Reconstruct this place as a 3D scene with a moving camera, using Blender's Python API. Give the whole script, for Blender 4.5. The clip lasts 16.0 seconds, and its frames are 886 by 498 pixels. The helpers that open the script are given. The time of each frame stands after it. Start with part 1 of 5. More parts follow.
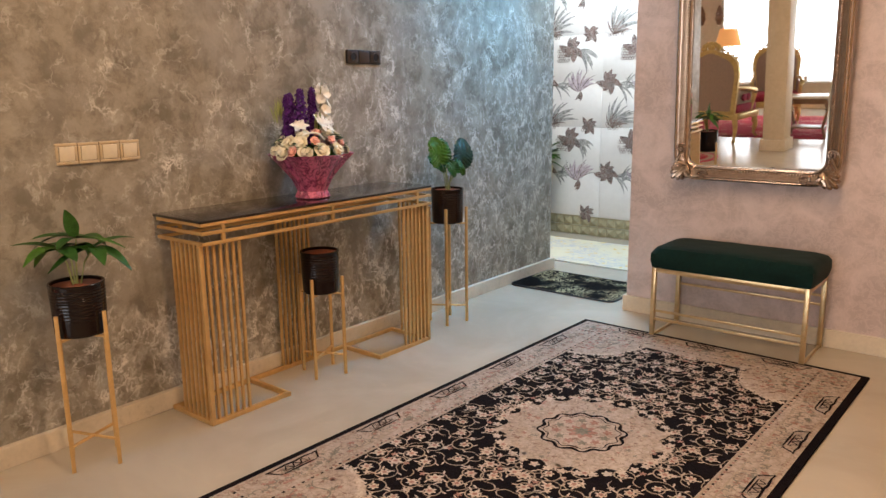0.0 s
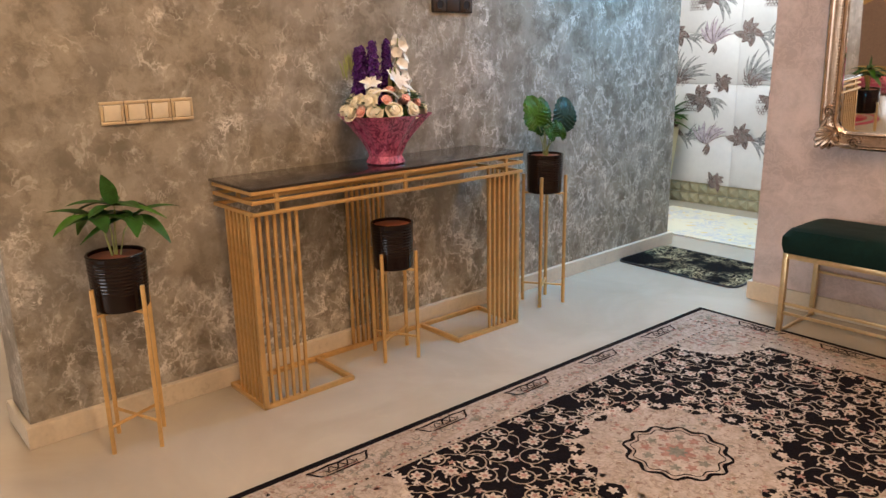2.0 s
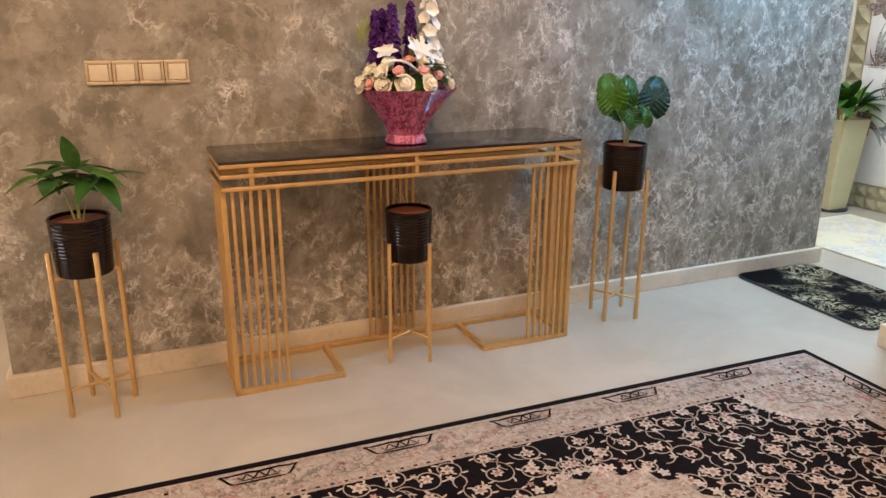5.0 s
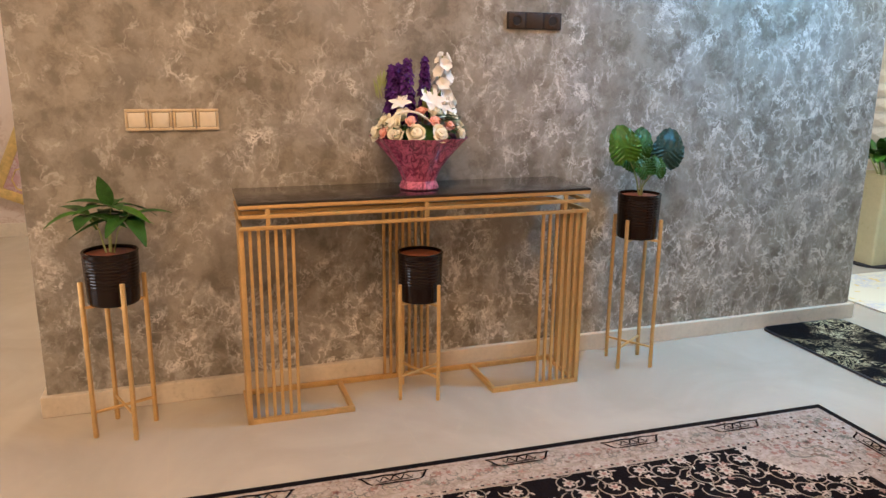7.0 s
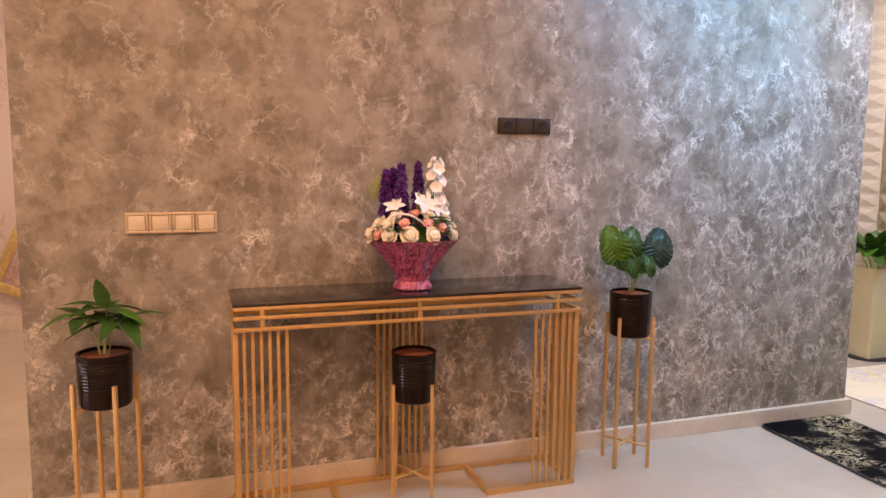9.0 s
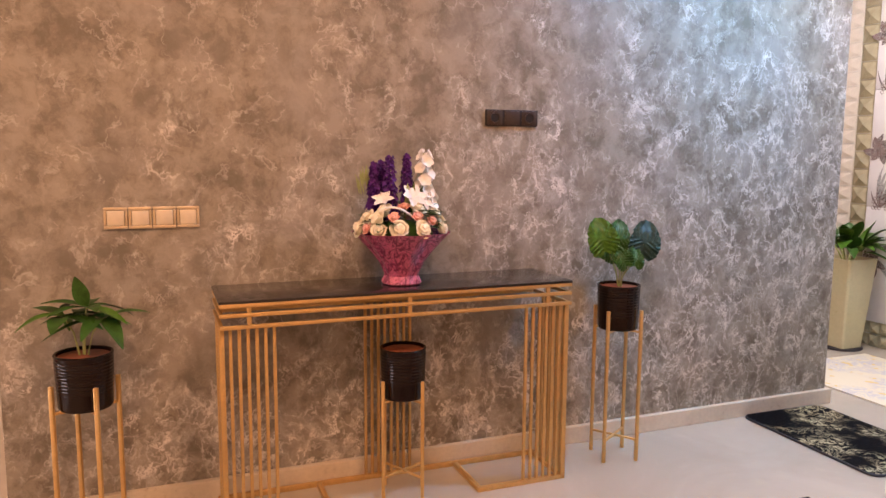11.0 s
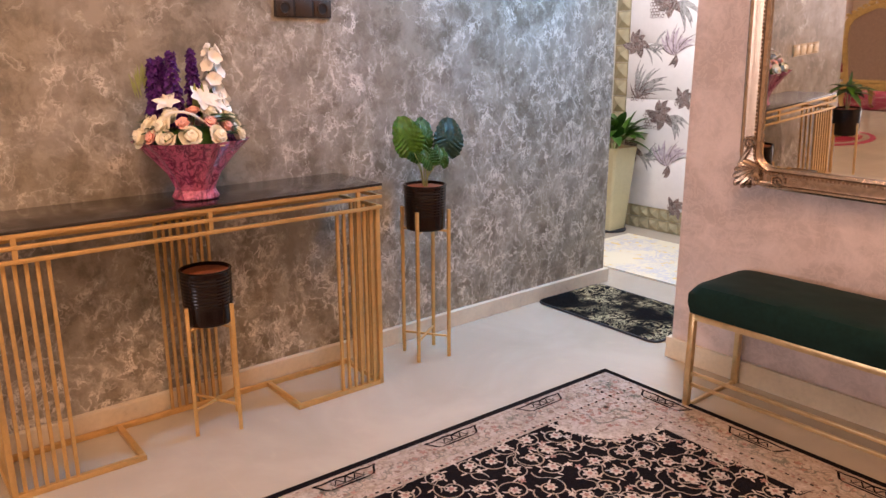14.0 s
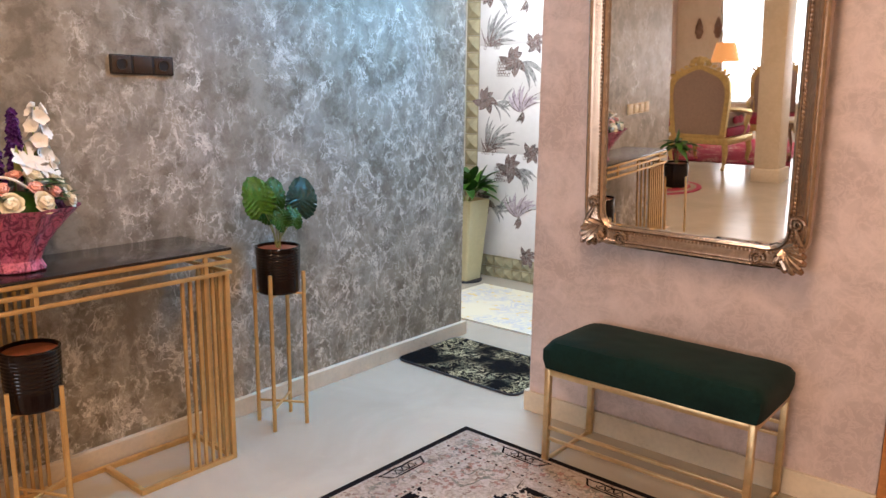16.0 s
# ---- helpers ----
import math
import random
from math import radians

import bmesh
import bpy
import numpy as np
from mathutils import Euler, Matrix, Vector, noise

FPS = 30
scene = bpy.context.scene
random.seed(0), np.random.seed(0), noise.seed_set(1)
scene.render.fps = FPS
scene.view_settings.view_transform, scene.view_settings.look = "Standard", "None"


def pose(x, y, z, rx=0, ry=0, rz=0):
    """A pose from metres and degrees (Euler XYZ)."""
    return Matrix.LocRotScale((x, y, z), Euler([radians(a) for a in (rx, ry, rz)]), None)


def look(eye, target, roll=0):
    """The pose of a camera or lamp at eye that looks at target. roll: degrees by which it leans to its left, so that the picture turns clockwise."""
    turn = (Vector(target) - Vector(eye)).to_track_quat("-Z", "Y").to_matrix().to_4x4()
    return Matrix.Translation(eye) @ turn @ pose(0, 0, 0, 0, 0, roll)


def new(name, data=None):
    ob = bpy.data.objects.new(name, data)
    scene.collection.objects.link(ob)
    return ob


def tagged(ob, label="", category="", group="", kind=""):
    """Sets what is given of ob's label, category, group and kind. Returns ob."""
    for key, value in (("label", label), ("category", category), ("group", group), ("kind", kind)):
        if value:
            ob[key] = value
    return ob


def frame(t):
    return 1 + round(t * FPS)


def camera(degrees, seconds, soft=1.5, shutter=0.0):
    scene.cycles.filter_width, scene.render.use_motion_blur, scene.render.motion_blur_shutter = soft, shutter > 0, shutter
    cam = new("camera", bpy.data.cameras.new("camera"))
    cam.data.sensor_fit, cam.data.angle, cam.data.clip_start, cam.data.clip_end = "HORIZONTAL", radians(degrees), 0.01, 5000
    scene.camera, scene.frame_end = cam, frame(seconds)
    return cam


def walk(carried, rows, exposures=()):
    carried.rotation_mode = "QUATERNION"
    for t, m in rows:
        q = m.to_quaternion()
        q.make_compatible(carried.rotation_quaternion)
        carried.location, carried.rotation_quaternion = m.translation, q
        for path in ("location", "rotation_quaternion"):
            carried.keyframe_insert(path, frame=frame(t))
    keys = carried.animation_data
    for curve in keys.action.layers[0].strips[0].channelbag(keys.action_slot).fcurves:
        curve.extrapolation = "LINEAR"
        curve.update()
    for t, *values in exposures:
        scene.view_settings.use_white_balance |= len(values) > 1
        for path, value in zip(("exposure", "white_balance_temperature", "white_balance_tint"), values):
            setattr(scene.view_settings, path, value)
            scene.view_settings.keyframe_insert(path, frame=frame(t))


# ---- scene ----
cam = camera(61.2, 16.0)
PATH = [
    (0, (0.063, 0.205, 1.251), (-1.174, 1.723, 0.844), -0.7),
    (0.5, (0.034, 0.319, 1.244), (-1.245, 1.793, 0.805), -1.0),
    (1, (0.017, 0.39, 1.237), (-1.323, 1.799, 0.769), -1.1),
    (1.5, (-0.023, 0.478, 1.227), (-1.424, 1.819, 0.737), -1.2),
    (2, (-0.062, 0.62, 1.238), (-1.526, 1.882, 0.725), -1.0),
    (2.5, (-0.063, 0.745, 1.244), (-1.606, 1.901, 0.714), -0.6),
    (3, (-0.035, 0.927, 1.254), (-1.64, 1.993, 0.72), -0.4),
    (3.5, (-0.014, 1.067, 1.228), (-1.655, 2.077, 0.691), -0.3),
    (4, (-0.041, 1.228, 1.24), (-1.711, 2.165, 0.663), -0.1),
    (6.5, (0.186, 1.587, 1.214), (-1.654, 2.173, 0.694), 0.7),
    (7, (0.197, 1.602, 1.243), (-1.647, 2.22, 0.774), 0.6),
    (7.5, (0.204, 1.611, 1.253), (-1.651, 2.242, 0.851), 0.4),
    (8, (0.209, 1.613, 1.266), (-1.654, 2.253, 0.925), 0.4),
    (8.5, (0.222, 1.616, 1.283), (-1.652, 2.254, 0.997), 0.4),
    (9, (0.226, 1.612, 1.298), (-1.656, 2.245, 1.056), 0.5),
    (11.3, (0.147, 1.549, 1.284), (-1.693, 2.284, 1.011), 0.5),
    (11.5, (0.143, 1.559, 1.293), (-1.687, 2.306, 0.987), 0.3),
    (12, (0.101, 1.535, 1.29), (-1.686, 2.352, 0.914), -0.1),
    (12.5, (0.069, 1.518, 1.274), (-1.663, 2.417, 0.837), -0.4),
    (13, (0.03, 1.499, 1.263), (-1.637, 2.495, 0.783), -0.5),
    (13.5, (-0.024, 1.489, 1.262), (-1.615, 2.592, 0.759), -0.4),
    (14, (-0.047, 1.496, 1.265), (-1.553, 2.711, 0.761), -0.2),
    (14.5, (-0.065, 1.524, 1.276), (-1.473, 2.856, 0.784), 0.2),
    (15, (-0.066, 1.547, 1.29), (-1.399, 2.964, 0.826), 0.3),
    (15.5, (-0.072, 1.552, 1.297), (-1.364, 3.018, 0.87), 0.5),
    (16, (-0.08, 1.54, 1.317), (-1.344, 3.041, 0.931), 0.7),
]
EXPOSURES = [(0, -0.10, 6400, 11), (4, 0.07, 6600, 14), (6.5, 0.13, 6200, 9), (7, 0.11, 6400, 14), (7.6, 0.06, 7100, 30), (8.2, 0.03, 7650, 39), (9, 0.06, 7500, 37), (12.5, 0.06, 7700, 39), (14.3, 0.10, 6950, 29), (16, 0.05, 6500, 18)]
walk(cam, [(t, look(eye, target, roll)) for t, eye, target, roll in PATH], EXPOSURES)

# ---- world and lights ----
world = bpy.data.worlds.new("world")
scene.world = world
world.use_nodes = True
wn = world.node_tree
sky = wn.nodes.new("ShaderNodeTexSky")
sky.sky_type, sky.sun_disc, sky.sun_elevation, sky.sun_rotation = "NISHITA", False, radians(35), radians(200)
wn.links.new(sky.outputs[0], wn.nodes["Background"].inputs[0])
wn.nodes["Background"].inputs[1].default_value = 0.12


def lamp(name, kind, where, target, power, colour, size=0.2, size_y=None, spot=None, blend=0.5):
    data = bpy.data.lights.new(name, kind)
    data.energy, data.color = power, colour
    if kind == "AREA":
        data.size = size
        if size_y:
            data.shape, data.size_y = "RECTANGLE", size_y
    else:
        data.shadow_soft_size = size
    if spot:
        data.spot_size, data.spot_blend = radians(spot), blend
    ob = new(name, data)
    ob.matrix_world = look(where, target)
    return ob


WARM, COOL, DAY = (1.0, 0.65, 0.38), (0.09, 0.53, 1.0), (0.92, 0.97, 1.0)
CEIL = 2.75
# warm recessed downlights of the hall, a cool strip over the passage, the pantry light, the window's daylight
HALL_LIGHTS = [(-0.75, 1.3), (-0.65, 2.45), (0.6, 1.2), (-1.60, 2.90), (-1.2, -0.4)]
for hx, hy in HALL_LIGHTS:
    near_passage = hy > 2.8
    lamp("hall_light", "AREA", (hx, hy, CEIL - 0.03), (hx, hy, 0), 6 if near_passage else 25, (1.0, 0.84, 0.70) if near_passage else WARM, 0.22)
passage = lamp("passage_light", "AREA", (-1.85, 4.25, CEIL - 0.03), (-2.42, 3.60, 0.0), 32, COOL, 0.22, 0.12)
passage.data.spread = radians(125)
lamp("pantry_light", "AREA", (-2.7, 5.35, CEIL - 0.03), (-2.7, 5.35, 0), 50, (0.88, 0.96, 1.0), 0.9, 0.4)
lamp("west_light", "AREA", (-4.4, 1.4, CEIL - 0.03), (-4.4, 1.4, 0), 36, (1.0, 0.80, 0.60), 0.3)
lamp("window_daylight", "AREA", (-2.3, -5.9, 1.35), (-2.3, 0, 1.0), 125, DAY, 5.6, 1.6)


# ---- materials ----
class Nodes:
    """A small builder for node materials in metres of world space."""

    def __init__(self, name, rough=0.5, metal=0.0, coat=0.0):
        self.m = bpy.data.materials.new(name)
        self.m.use_nodes = True
        self.t = self.m.node_tree
        self.b = self.t.nodes["Principled BSDF"]
        self.b.inputs["Roughness"].default_value = rough
        self.b.inputs["Metallic"].default_value = metal
        self.b.inputs["Coat Weight"].default_value = coat
        self.co = self.t.nodes.new("ShaderNodeTexCoord").outputs["Object"]

    def put(self, socket, value):
        if isinstance(value, bpy.types.NodeSocket):
            self.t.links.new(value, socket)
        elif isinstance(value, tuple) and len(value) == 3 and socket.type == "RGBA":
            socket.default_value = (*value, 1)
        else:
            socket.default_value = value

    def math(self, op, a, b=0.0, c=0.0, clamp=False):
        n = self.t.nodes.new("ShaderNodeMath")
        n.operation, n.use_clamp = op, clamp
        for i, v in enumerate((a, b, c)):
            self.put(n.inputs[i], v)
        return n.outputs[0]

    def noise(self, scale, detail=4, rough=0.55, distortion=0.0, stretch=(1, 1, 1), co=None):
        mp = self.t.nodes.new("ShaderNodeMapping")
        mp.inputs["Scale"].default_value = stretch
        self.put(mp.inputs["Vector"], co or self.co)
        n = self.t.nodes.new("ShaderNodeTexNoise")
        self.put(n.inputs["Vector"], mp.outputs[0])
        for k, v in (("Scale", scale), ("Detail", detail), ("Roughness", rough), ("Distortion", distortion)):
            n.inputs[k].default_value = v
        return n.outputs[0]

    def voronoi(self, scale, feature="F1", randomness=1.0, out="Distance"):
        n = self.t.nodes.new("ShaderNodeTexVoronoi")
        n.feature = feature
        self.put(n.inputs["Vector"], self.co)
        n.inputs["Scale"].default_value = scale
        n.inputs["Randomness"].default_value = randomness
        return n.outputs[out]

    def band(self, v, low, high, a=0.0, b=1.0):
        n = self.t.nodes.new("ShaderNodeMapRange")
        n.interpolation_type = "SMOOTHSTEP"
        for i, w in enumerate((v, low, high, a, b)):
            self.put(n.inputs[i], w)
        return n.outputs[0]

    def mix(self, f, a, b):
        n = self.t.nodes.new("ShaderNodeMix")
        n.data_type = "RGBA"
        self.put(n.inputs[0], f), self.put(n.inputs[6], a), self.put(n.inputs[7], b)
        return n.outputs[2]

    def line(self, v, width):
        """1 along the middle contour of a noise, 0 away from it."""
        return self.band(self.math("ABSOLUTE", self.math("SUBTRACT", v, 0.5)), 0.0, width, 1.0, 0.0)

    def random(self):
        return self.t.nodes.new("ShaderNodeObjectInfo").outputs["Random"]

    def done(self, colour, rough=None, bump=None, strength=0.2, distance=0.002):
        self.put(self.b.inputs["Base Color"], colour)
        if rough is not None:
            self.put(self.b.inputs["Roughness"], rough)
        if bump is not None:
            n = self.t.nodes.new("ShaderNodeBump")
            n.inputs["Strength"].default_value, n.inputs["Distance"].default_value = strength, distance
            self.put(n.inputs["Height"], bump)
            self.put(self.b.inputs["Normal"], n.outputs[0])
        return self.m


def plain(name, colour, rough=0.5, metal=0.0, var=0.15, scale=12, coat=0.0, bump=0.1, sheen=0.0, spec=0.5):
    n = Nodes(name, rough, metal, coat)
    n.b.inputs["Specular IOR Level"].default_value = spec
    v = n.math("ADD", n.math("MULTIPLY", n.noise(scale), 0.6), n.math("MULTIPLY", n.noise(scale * 9), 0.4))
    dark, light = tuple(c * (1 - var) for c in colour), tuple(min(1, c * (1 + var)) for c in colour)
    n.b.inputs["Sheen Weight"].default_value = sheen
    return n.done(n.mix(n.band(v, 0.3, 0.7), dark, light), n.math("MULTIPLY_ADD", v, 0.2, rough - 0.1), v, bump, 0.001)


def marbled_wall():
    n = Nodes("marbled_stucco", 0.42)
    n.b.inputs["Specular IOR Level"].default_value = 0.3
    # ragged coordinates: the trowel tears every vein
    tear = n.t.nodes.new("ShaderNodeTexNoise")
    n.put(tear.inputs["Vector"], n.co)
    tear.inputs["Scale"].default_value, tear.inputs["Detail"].default_value = 40, 4
    move = n.t.nodes.new("ShaderNodeVectorMath")
    move.operation = "MULTIPLY_ADD"
    n.put(move.inputs[0], tear.outputs["Color"])
    move.inputs[1].default_value = (0.040, 0.040, 0.040)
    n.put(move.inputs[2], n.co)
    torn = move.outputs[0]
    cloud = n.noise(2.6, 5, 0.62, 0.15)
    blot = n.noise(8.0, 6, 0.68, 0.25, (1, 1, 1), torn)
    base = n.mix(n.band(blot, 0.36, 0.64), (0.175, 0.150, 0.113), (0.345, 0.306, 0.244))
    base = n.mix(n.band(cloud, 0.42, 0.72, 0.0, 0.6), base, (0.335, 0.307, 0.268))
    sep = n.t.nodes.new("ShaderNodeSeparateXYZ")
    n.put(sep.inputs[0], n.co)
    # glare painted in: veins fade upward and away from the passage
    glare_fade = n.math("SUBTRACT", n.math("MULTIPLY_ADD", sep.outputs[1], 0.082, -0.068), n.math("MULTIPLY", sep.outputs[2], 0.135))
    patch = n.band(n.math("ADD", n.noise(3.4, 4, 0.6, 0.8), glare_fade), 0.42, 0.66)
    v1 = n.line(n.noise(4.4, 5, 0.58, 0.5, (1, 1, 0.9), torn), 0.019)
    v2 = n.line(n.noise(7.5, 5, 0.58, 0.6, (1, 1.1, 0.8), torn), 0.026)
    v3 = n.line(n.noise(16.0, 3, 0.55, 0.4, (1, 1, 0.8), torn), 0.045)
    broken = n.band(n.noise(13, 4, 0.65), 0.42, 0.58)
    veins = n.math("MAXIMUM", n.math("MULTIPLY", v1, n.math("MULTIPLY_ADD", patch, 0.66, 0.26)), n.math("MULTIPLY", v2, n.math("MULTIPLY_ADD", patch, 0.88, 0.03)))
    veins = n.math("MAXIMUM", veins, n.math("MULTIPLY", v3, n.math("MULTIPLY", patch, 0.45)))
    veins = n.math("MULTIPLY", veins, n.math("MULTIPLY_ADD", broken, 0.80, 0.20))
    halo = n.math("MULTIPLY", n.line(n.noise(7.5, 5, 0.58, 0.6, (1, 1.1, 0.8), torn), 0.09), n.math("MULTIPLY_ADD", patch, 0.26, 0.02))
    haze = n.math("MULTIPLY", n.band(n.noise(15, 6, 0.75, 0.2, (1, 1, 1), torn), 0.50, 0.66), n.math("MULTIPLY_ADD", patch, 0.30, 0.03))
    col = n.mix(n.math("MAXIMUM", haze, halo), base, (0.60, 0.57, 0.52))
    col = n.mix(veins, col, (0.80, 0.76, 0.69))
    rough = n.math("MULTIPLY_ADD", veins, -0.12, 0.46)
    return n.done(col, rough, n.math("ADD", n.math("MULTIPLY", veins, 0.6), blot), 0.35, 0.002)


def plaster(name, a, b, scale=5.0):
    n = Nodes(name, 0.55)
    v = n.noise(scale, 6, 0.6, 0.9)
    w = n.noise(scale * 4.5, 5, 0.65, 0.7)
    col = n.mix(n.band(v, 0.35, 0.68), a, b)
    col = n.mix(n.math("MULTIPLY", n.line(w, 0.07), 0.35), col, tuple(min(1, c * 1.12) for c in b))
    return n.done(col, n.math("MULTIPLY_ADD", w, 0.25, 0.38), n.math("ADD", v, w), 0.45, 0.003)


def floor_stone():
    n = Nodes("polished_cream_stone", 0.2)
    v, w = n.noise(1.6, 5, 0.6, 0.8), n.noise(14, 5, 0.6, 0.5)
    col = n.mix(n.band(v, 0.3, 0.7), (0.40, 0.352, 0.282), (0.465, 0.412, 0.333))
    col = n.mix(n.band(w, 0.55, 0.8, 0, 0.35), col, (0.52, 0.44, 0.33))
    sep = n.t.nodes.new("ShaderNodeSeparateXYZ")
    n.put(sep.inputs[0], n.co)
    joints = None
    for i, shift in ((0, 0.31), (1, 0.17)):
        f = n.math("FRACT", n.math("MULTIPLY_ADD", sep.outputs[i], 1.25, shift))
        edge = n.band(n.math("ABSOLUTE", n.math("SUBTRACT", f, 0.5)), 0.4975, 0.4992)
        joints = edge if joints is None else n.math("MAXIMUM", joints, edge)
    col = n.mix(n.math("MULTIPLY", joints, 0.35), col, (0.50, 0.42, 0.31))
    rough = n.math("MULTIPLY_ADD", w, 0.16, 0.13)
    return n.done(col, rough, n.math("SUBTRACT", n.math("MULTIPLY", w, 0.1), joints), 0.12, 0.001)


def speckled(name, ground, marks, scale, amount, rough=0.9, third=None):
    n = Nodes(name, rough)
    n.b.inputs["Specular IOR Level"].default_value = 0.05
    v = n.line(n.noise(scale, 5, 0.65, 1.8), amount)
    patch = n.band(n.noise(scale * 0.35, 3, 0.5, 0.5), 0.42, 0.62)
    col = n.mix(n.math("MULTIPLY", v, patch), ground, marks)
    if third:
        col = n.mix(n.band(n.noise(scale * 1.7, 3), 0.6, 0.68), col, third)
    return n.done(col, None, n.noise(300, 2), 0.5, 0.002)


M_WALL = marbled_wall()
M_PINK = plaster("rose_grey_plaster", (0.49, 0.40, 0.38), (0.66, 0.55, 0.53))
M_WEST = speckled("floral_cream_wallpaper", (0.66, 0.55, 0.47), (0.55, 0.42, 0.33), 9, 0.05, 0.7)
M_CREAM = plaster("cream_wall_paint", (0.62, 0.52, 0.37), (0.68, 0.58, 0.43), 3)
M_CEIL = plain("white_ceiling_paint", (0.78, 0.76, 0.72), 0.8, 0, 0.03)
M_FLOOR = floor_stone()
M_BASE = plain("cream_stone_skirting", (0.62, 0.54, 0.42), 0.3, 0, 0.1, 6)
M_GOLD = plain("satin_gold_paint", (0.66, 0.42, 0.17), 0.38, 0.6, 0.12, 25, 0, 0.12)
M_BRASS = plain("champagne_gold", (0.66, 0.49, 0.27), 0.32, 0.85, 0.12, 30)
M_GLASS = plain("black_tinted_glass", (0.014, 0.010, 0.009), 0.20, 0, 0.1, 6, 0.6, 0.0)
M_POT = plain("black_brown_glaze", (0.010, 0.0045, 0.0035), 0.11, 0, 0.3, 30, 0.0, 0.1, 0, 0.28)
M_SOIL = plain("terracotta_liner", (0.26, 0.075, 0.030), 0.8, 0, 0.3, 40, 0, 0.5)
M_VELVET = plain("bottle_green_velvet", (0.004, 0.018, 0.016), 0.85, 0, 0.3, 8, 0, 0.3, 0.05, 0.10)
M_BROWN = plain("dark_brown_bakelite", (0.045, 0.027, 0.018), 0.35, 0, 0.15, 40)
M_HOLE = plain("socket_recess", (0.012, 0.008, 0.006), 0.6)
M_SWITCH = plain("champagne_plastic", (0.60, 0.47, 0.30), 0.35, 0.25, 0.06, 40)
M_ROCKER = plain("cream_rocker", (0.72, 0.62, 0.45), 0.3, 0.1, 0.05, 40)
M_ANTIQUE = plain("antique_silver_gold", (0.40, 0.29, 0.215), 0.24, 0.9, 0.22, 50, 0, 0.15)
M_BEAD = plain("dark_bronze_beading", (0.20, 0.115, 0.06), 0.3, 0.85, 0.3, 60)
M_MIRROR = Nodes("silvered_glass", 0.015, 1.0).done((0.86, 0.85, 0.83))
M_LEAF = plain("dark_green_leaf", (0.028, 0.088, 0.014), 0.42, 0, 0.35, 30, 0, 0.3, 0, 0.25)
M_LIME = plain("bright_green_leaf", (0.046, 0.135, 0.012), 0.38, 0, 0.35, 40, 0, 0.3, 0, 0.3)
M_TEAL = plain("blue_green_leaf", (0.014, 0.046, 0.034), 0.50, 0, 0.5, 40, 0, 0.3, 0, 0.35)
M_STEM = plain("pale_green_stem", (0.30, 0.34, 0.12), 0.5, 0, 0.2, 30)
M_WHITE = plain("ivory_petal", (0.80, 0.74, 0.58), 0.6, 0, 0.08, 60)
M_PURE = plain("white_petal", (0.82, 0.80, 0.76), 0.6, 0, 0.05, 60)
M_SALMON = plain("salmon_petal", (0.82, 0.42, 0.35), 0.6, 0, 0.2, 60)
M_PURPLE = plain("violet_petal", (0.075, 0.008, 0.150), 0.7, 0, 0.5, 60)
M_WOOD = plain("orange_varnished_wood", (0.42, 0.17, 0.05), 0.4, 0, 0.25, 8)
M_TILE = plain("white_glazed_tile", (0.74, 0.74, 0.73), 0.18, 0, 0.04, 3)
M_GROUT = plain("pale_grout", (0.62, 0.61, 0.58), 0.85)
M_BORDER = plain("khaki_relief_tile", (0.40, 0.37, 0.24), 0.35, 0.2, 0.15, 20)
M_BRICK = plain("cream_relief_tile", (0.66, 0.62, 0.52), 0.5, 0, 0.1, 15)
M_PLANTER = plain("pale_yellow_planter", (0.62, 0.57, 0.34), 0.3, 0, 0.06, 5)
M_BLACK = plain("black_rubber", (0.015, 0.015, 0.02), 0.6)
M_MAT = speckled("black_gold_mat", (0.004, 0.004, 0.005), (0.50, 0.44, 0.27), 13, 0.055)
M_PALE_RUG = speckled("pale_yellow_rug", (0.66, 0.61, 0.45), (0.48, 0.48, 0.50), 9, 0.10, 0.9, (0.66, 0.50, 0.22))
M_RED_RUG = speckled("crimson_rug", (0.30, 0.025, 0.045), (0.55, 0.36, 0.28), 9, 0.06)
M_TAUPE = plain("taupe_upholstery", (0.36, 0.26, 0.21), 0.85, 0, 0.1, 60)
M_CRIMSON = plain("crimson_upholstery", (0.36, 0.03, 0.07), 0.8, 0, 0.2, 30)
M_CHAIRGOLD = plain("gilded_wood", (0.66, 0.48, 0.19), 0.35, 0.5, 0.2, 30)
M_BROWNWOOD = plain("walnut_wood", (0.20, 0.11, 0.06), 0.4, 0, 0.25, 12)
M_BLIND = plain("grey_blind_fabric", (0.50, 0.44, 0.38), 0.9, 0, 0.05, 20)


def printed(name, dark, mid):
    """A worn print on white glaze."""
    n = Nodes(name, 0.2)
    v, w = n.noise(26, 5, 0.65, 0.6), n.voronoi(90, "DISTANCE_TO_EDGE")
    col = n.mix(n.band(v, 0.40, 0.56), dark, mid)
    col = n.mix(n.band(n.noise(15, 5, 0.7, 0.8), 0.66, 0.78), col, (0.70, 0.69, 0.67))
    return n.done(n.mix(n.band(w, 0.05, 0.10, 0.45, 0.0), col, (0.70, 0.69, 0.67)))


M_INK = printed("brown_flower_print", (0.050, 0.030, 0.027), (0.15, 0.090, 0.080))
M_GREYLEAF = printed("grey_leaf_print", (0.12, 0.13, 0.135), (0.33, 0.345, 0.345))
M_LILAC = printed("lilac_flower_print", (0.28, 0.22, 0.28), (0.52, 0.45, 0.52))


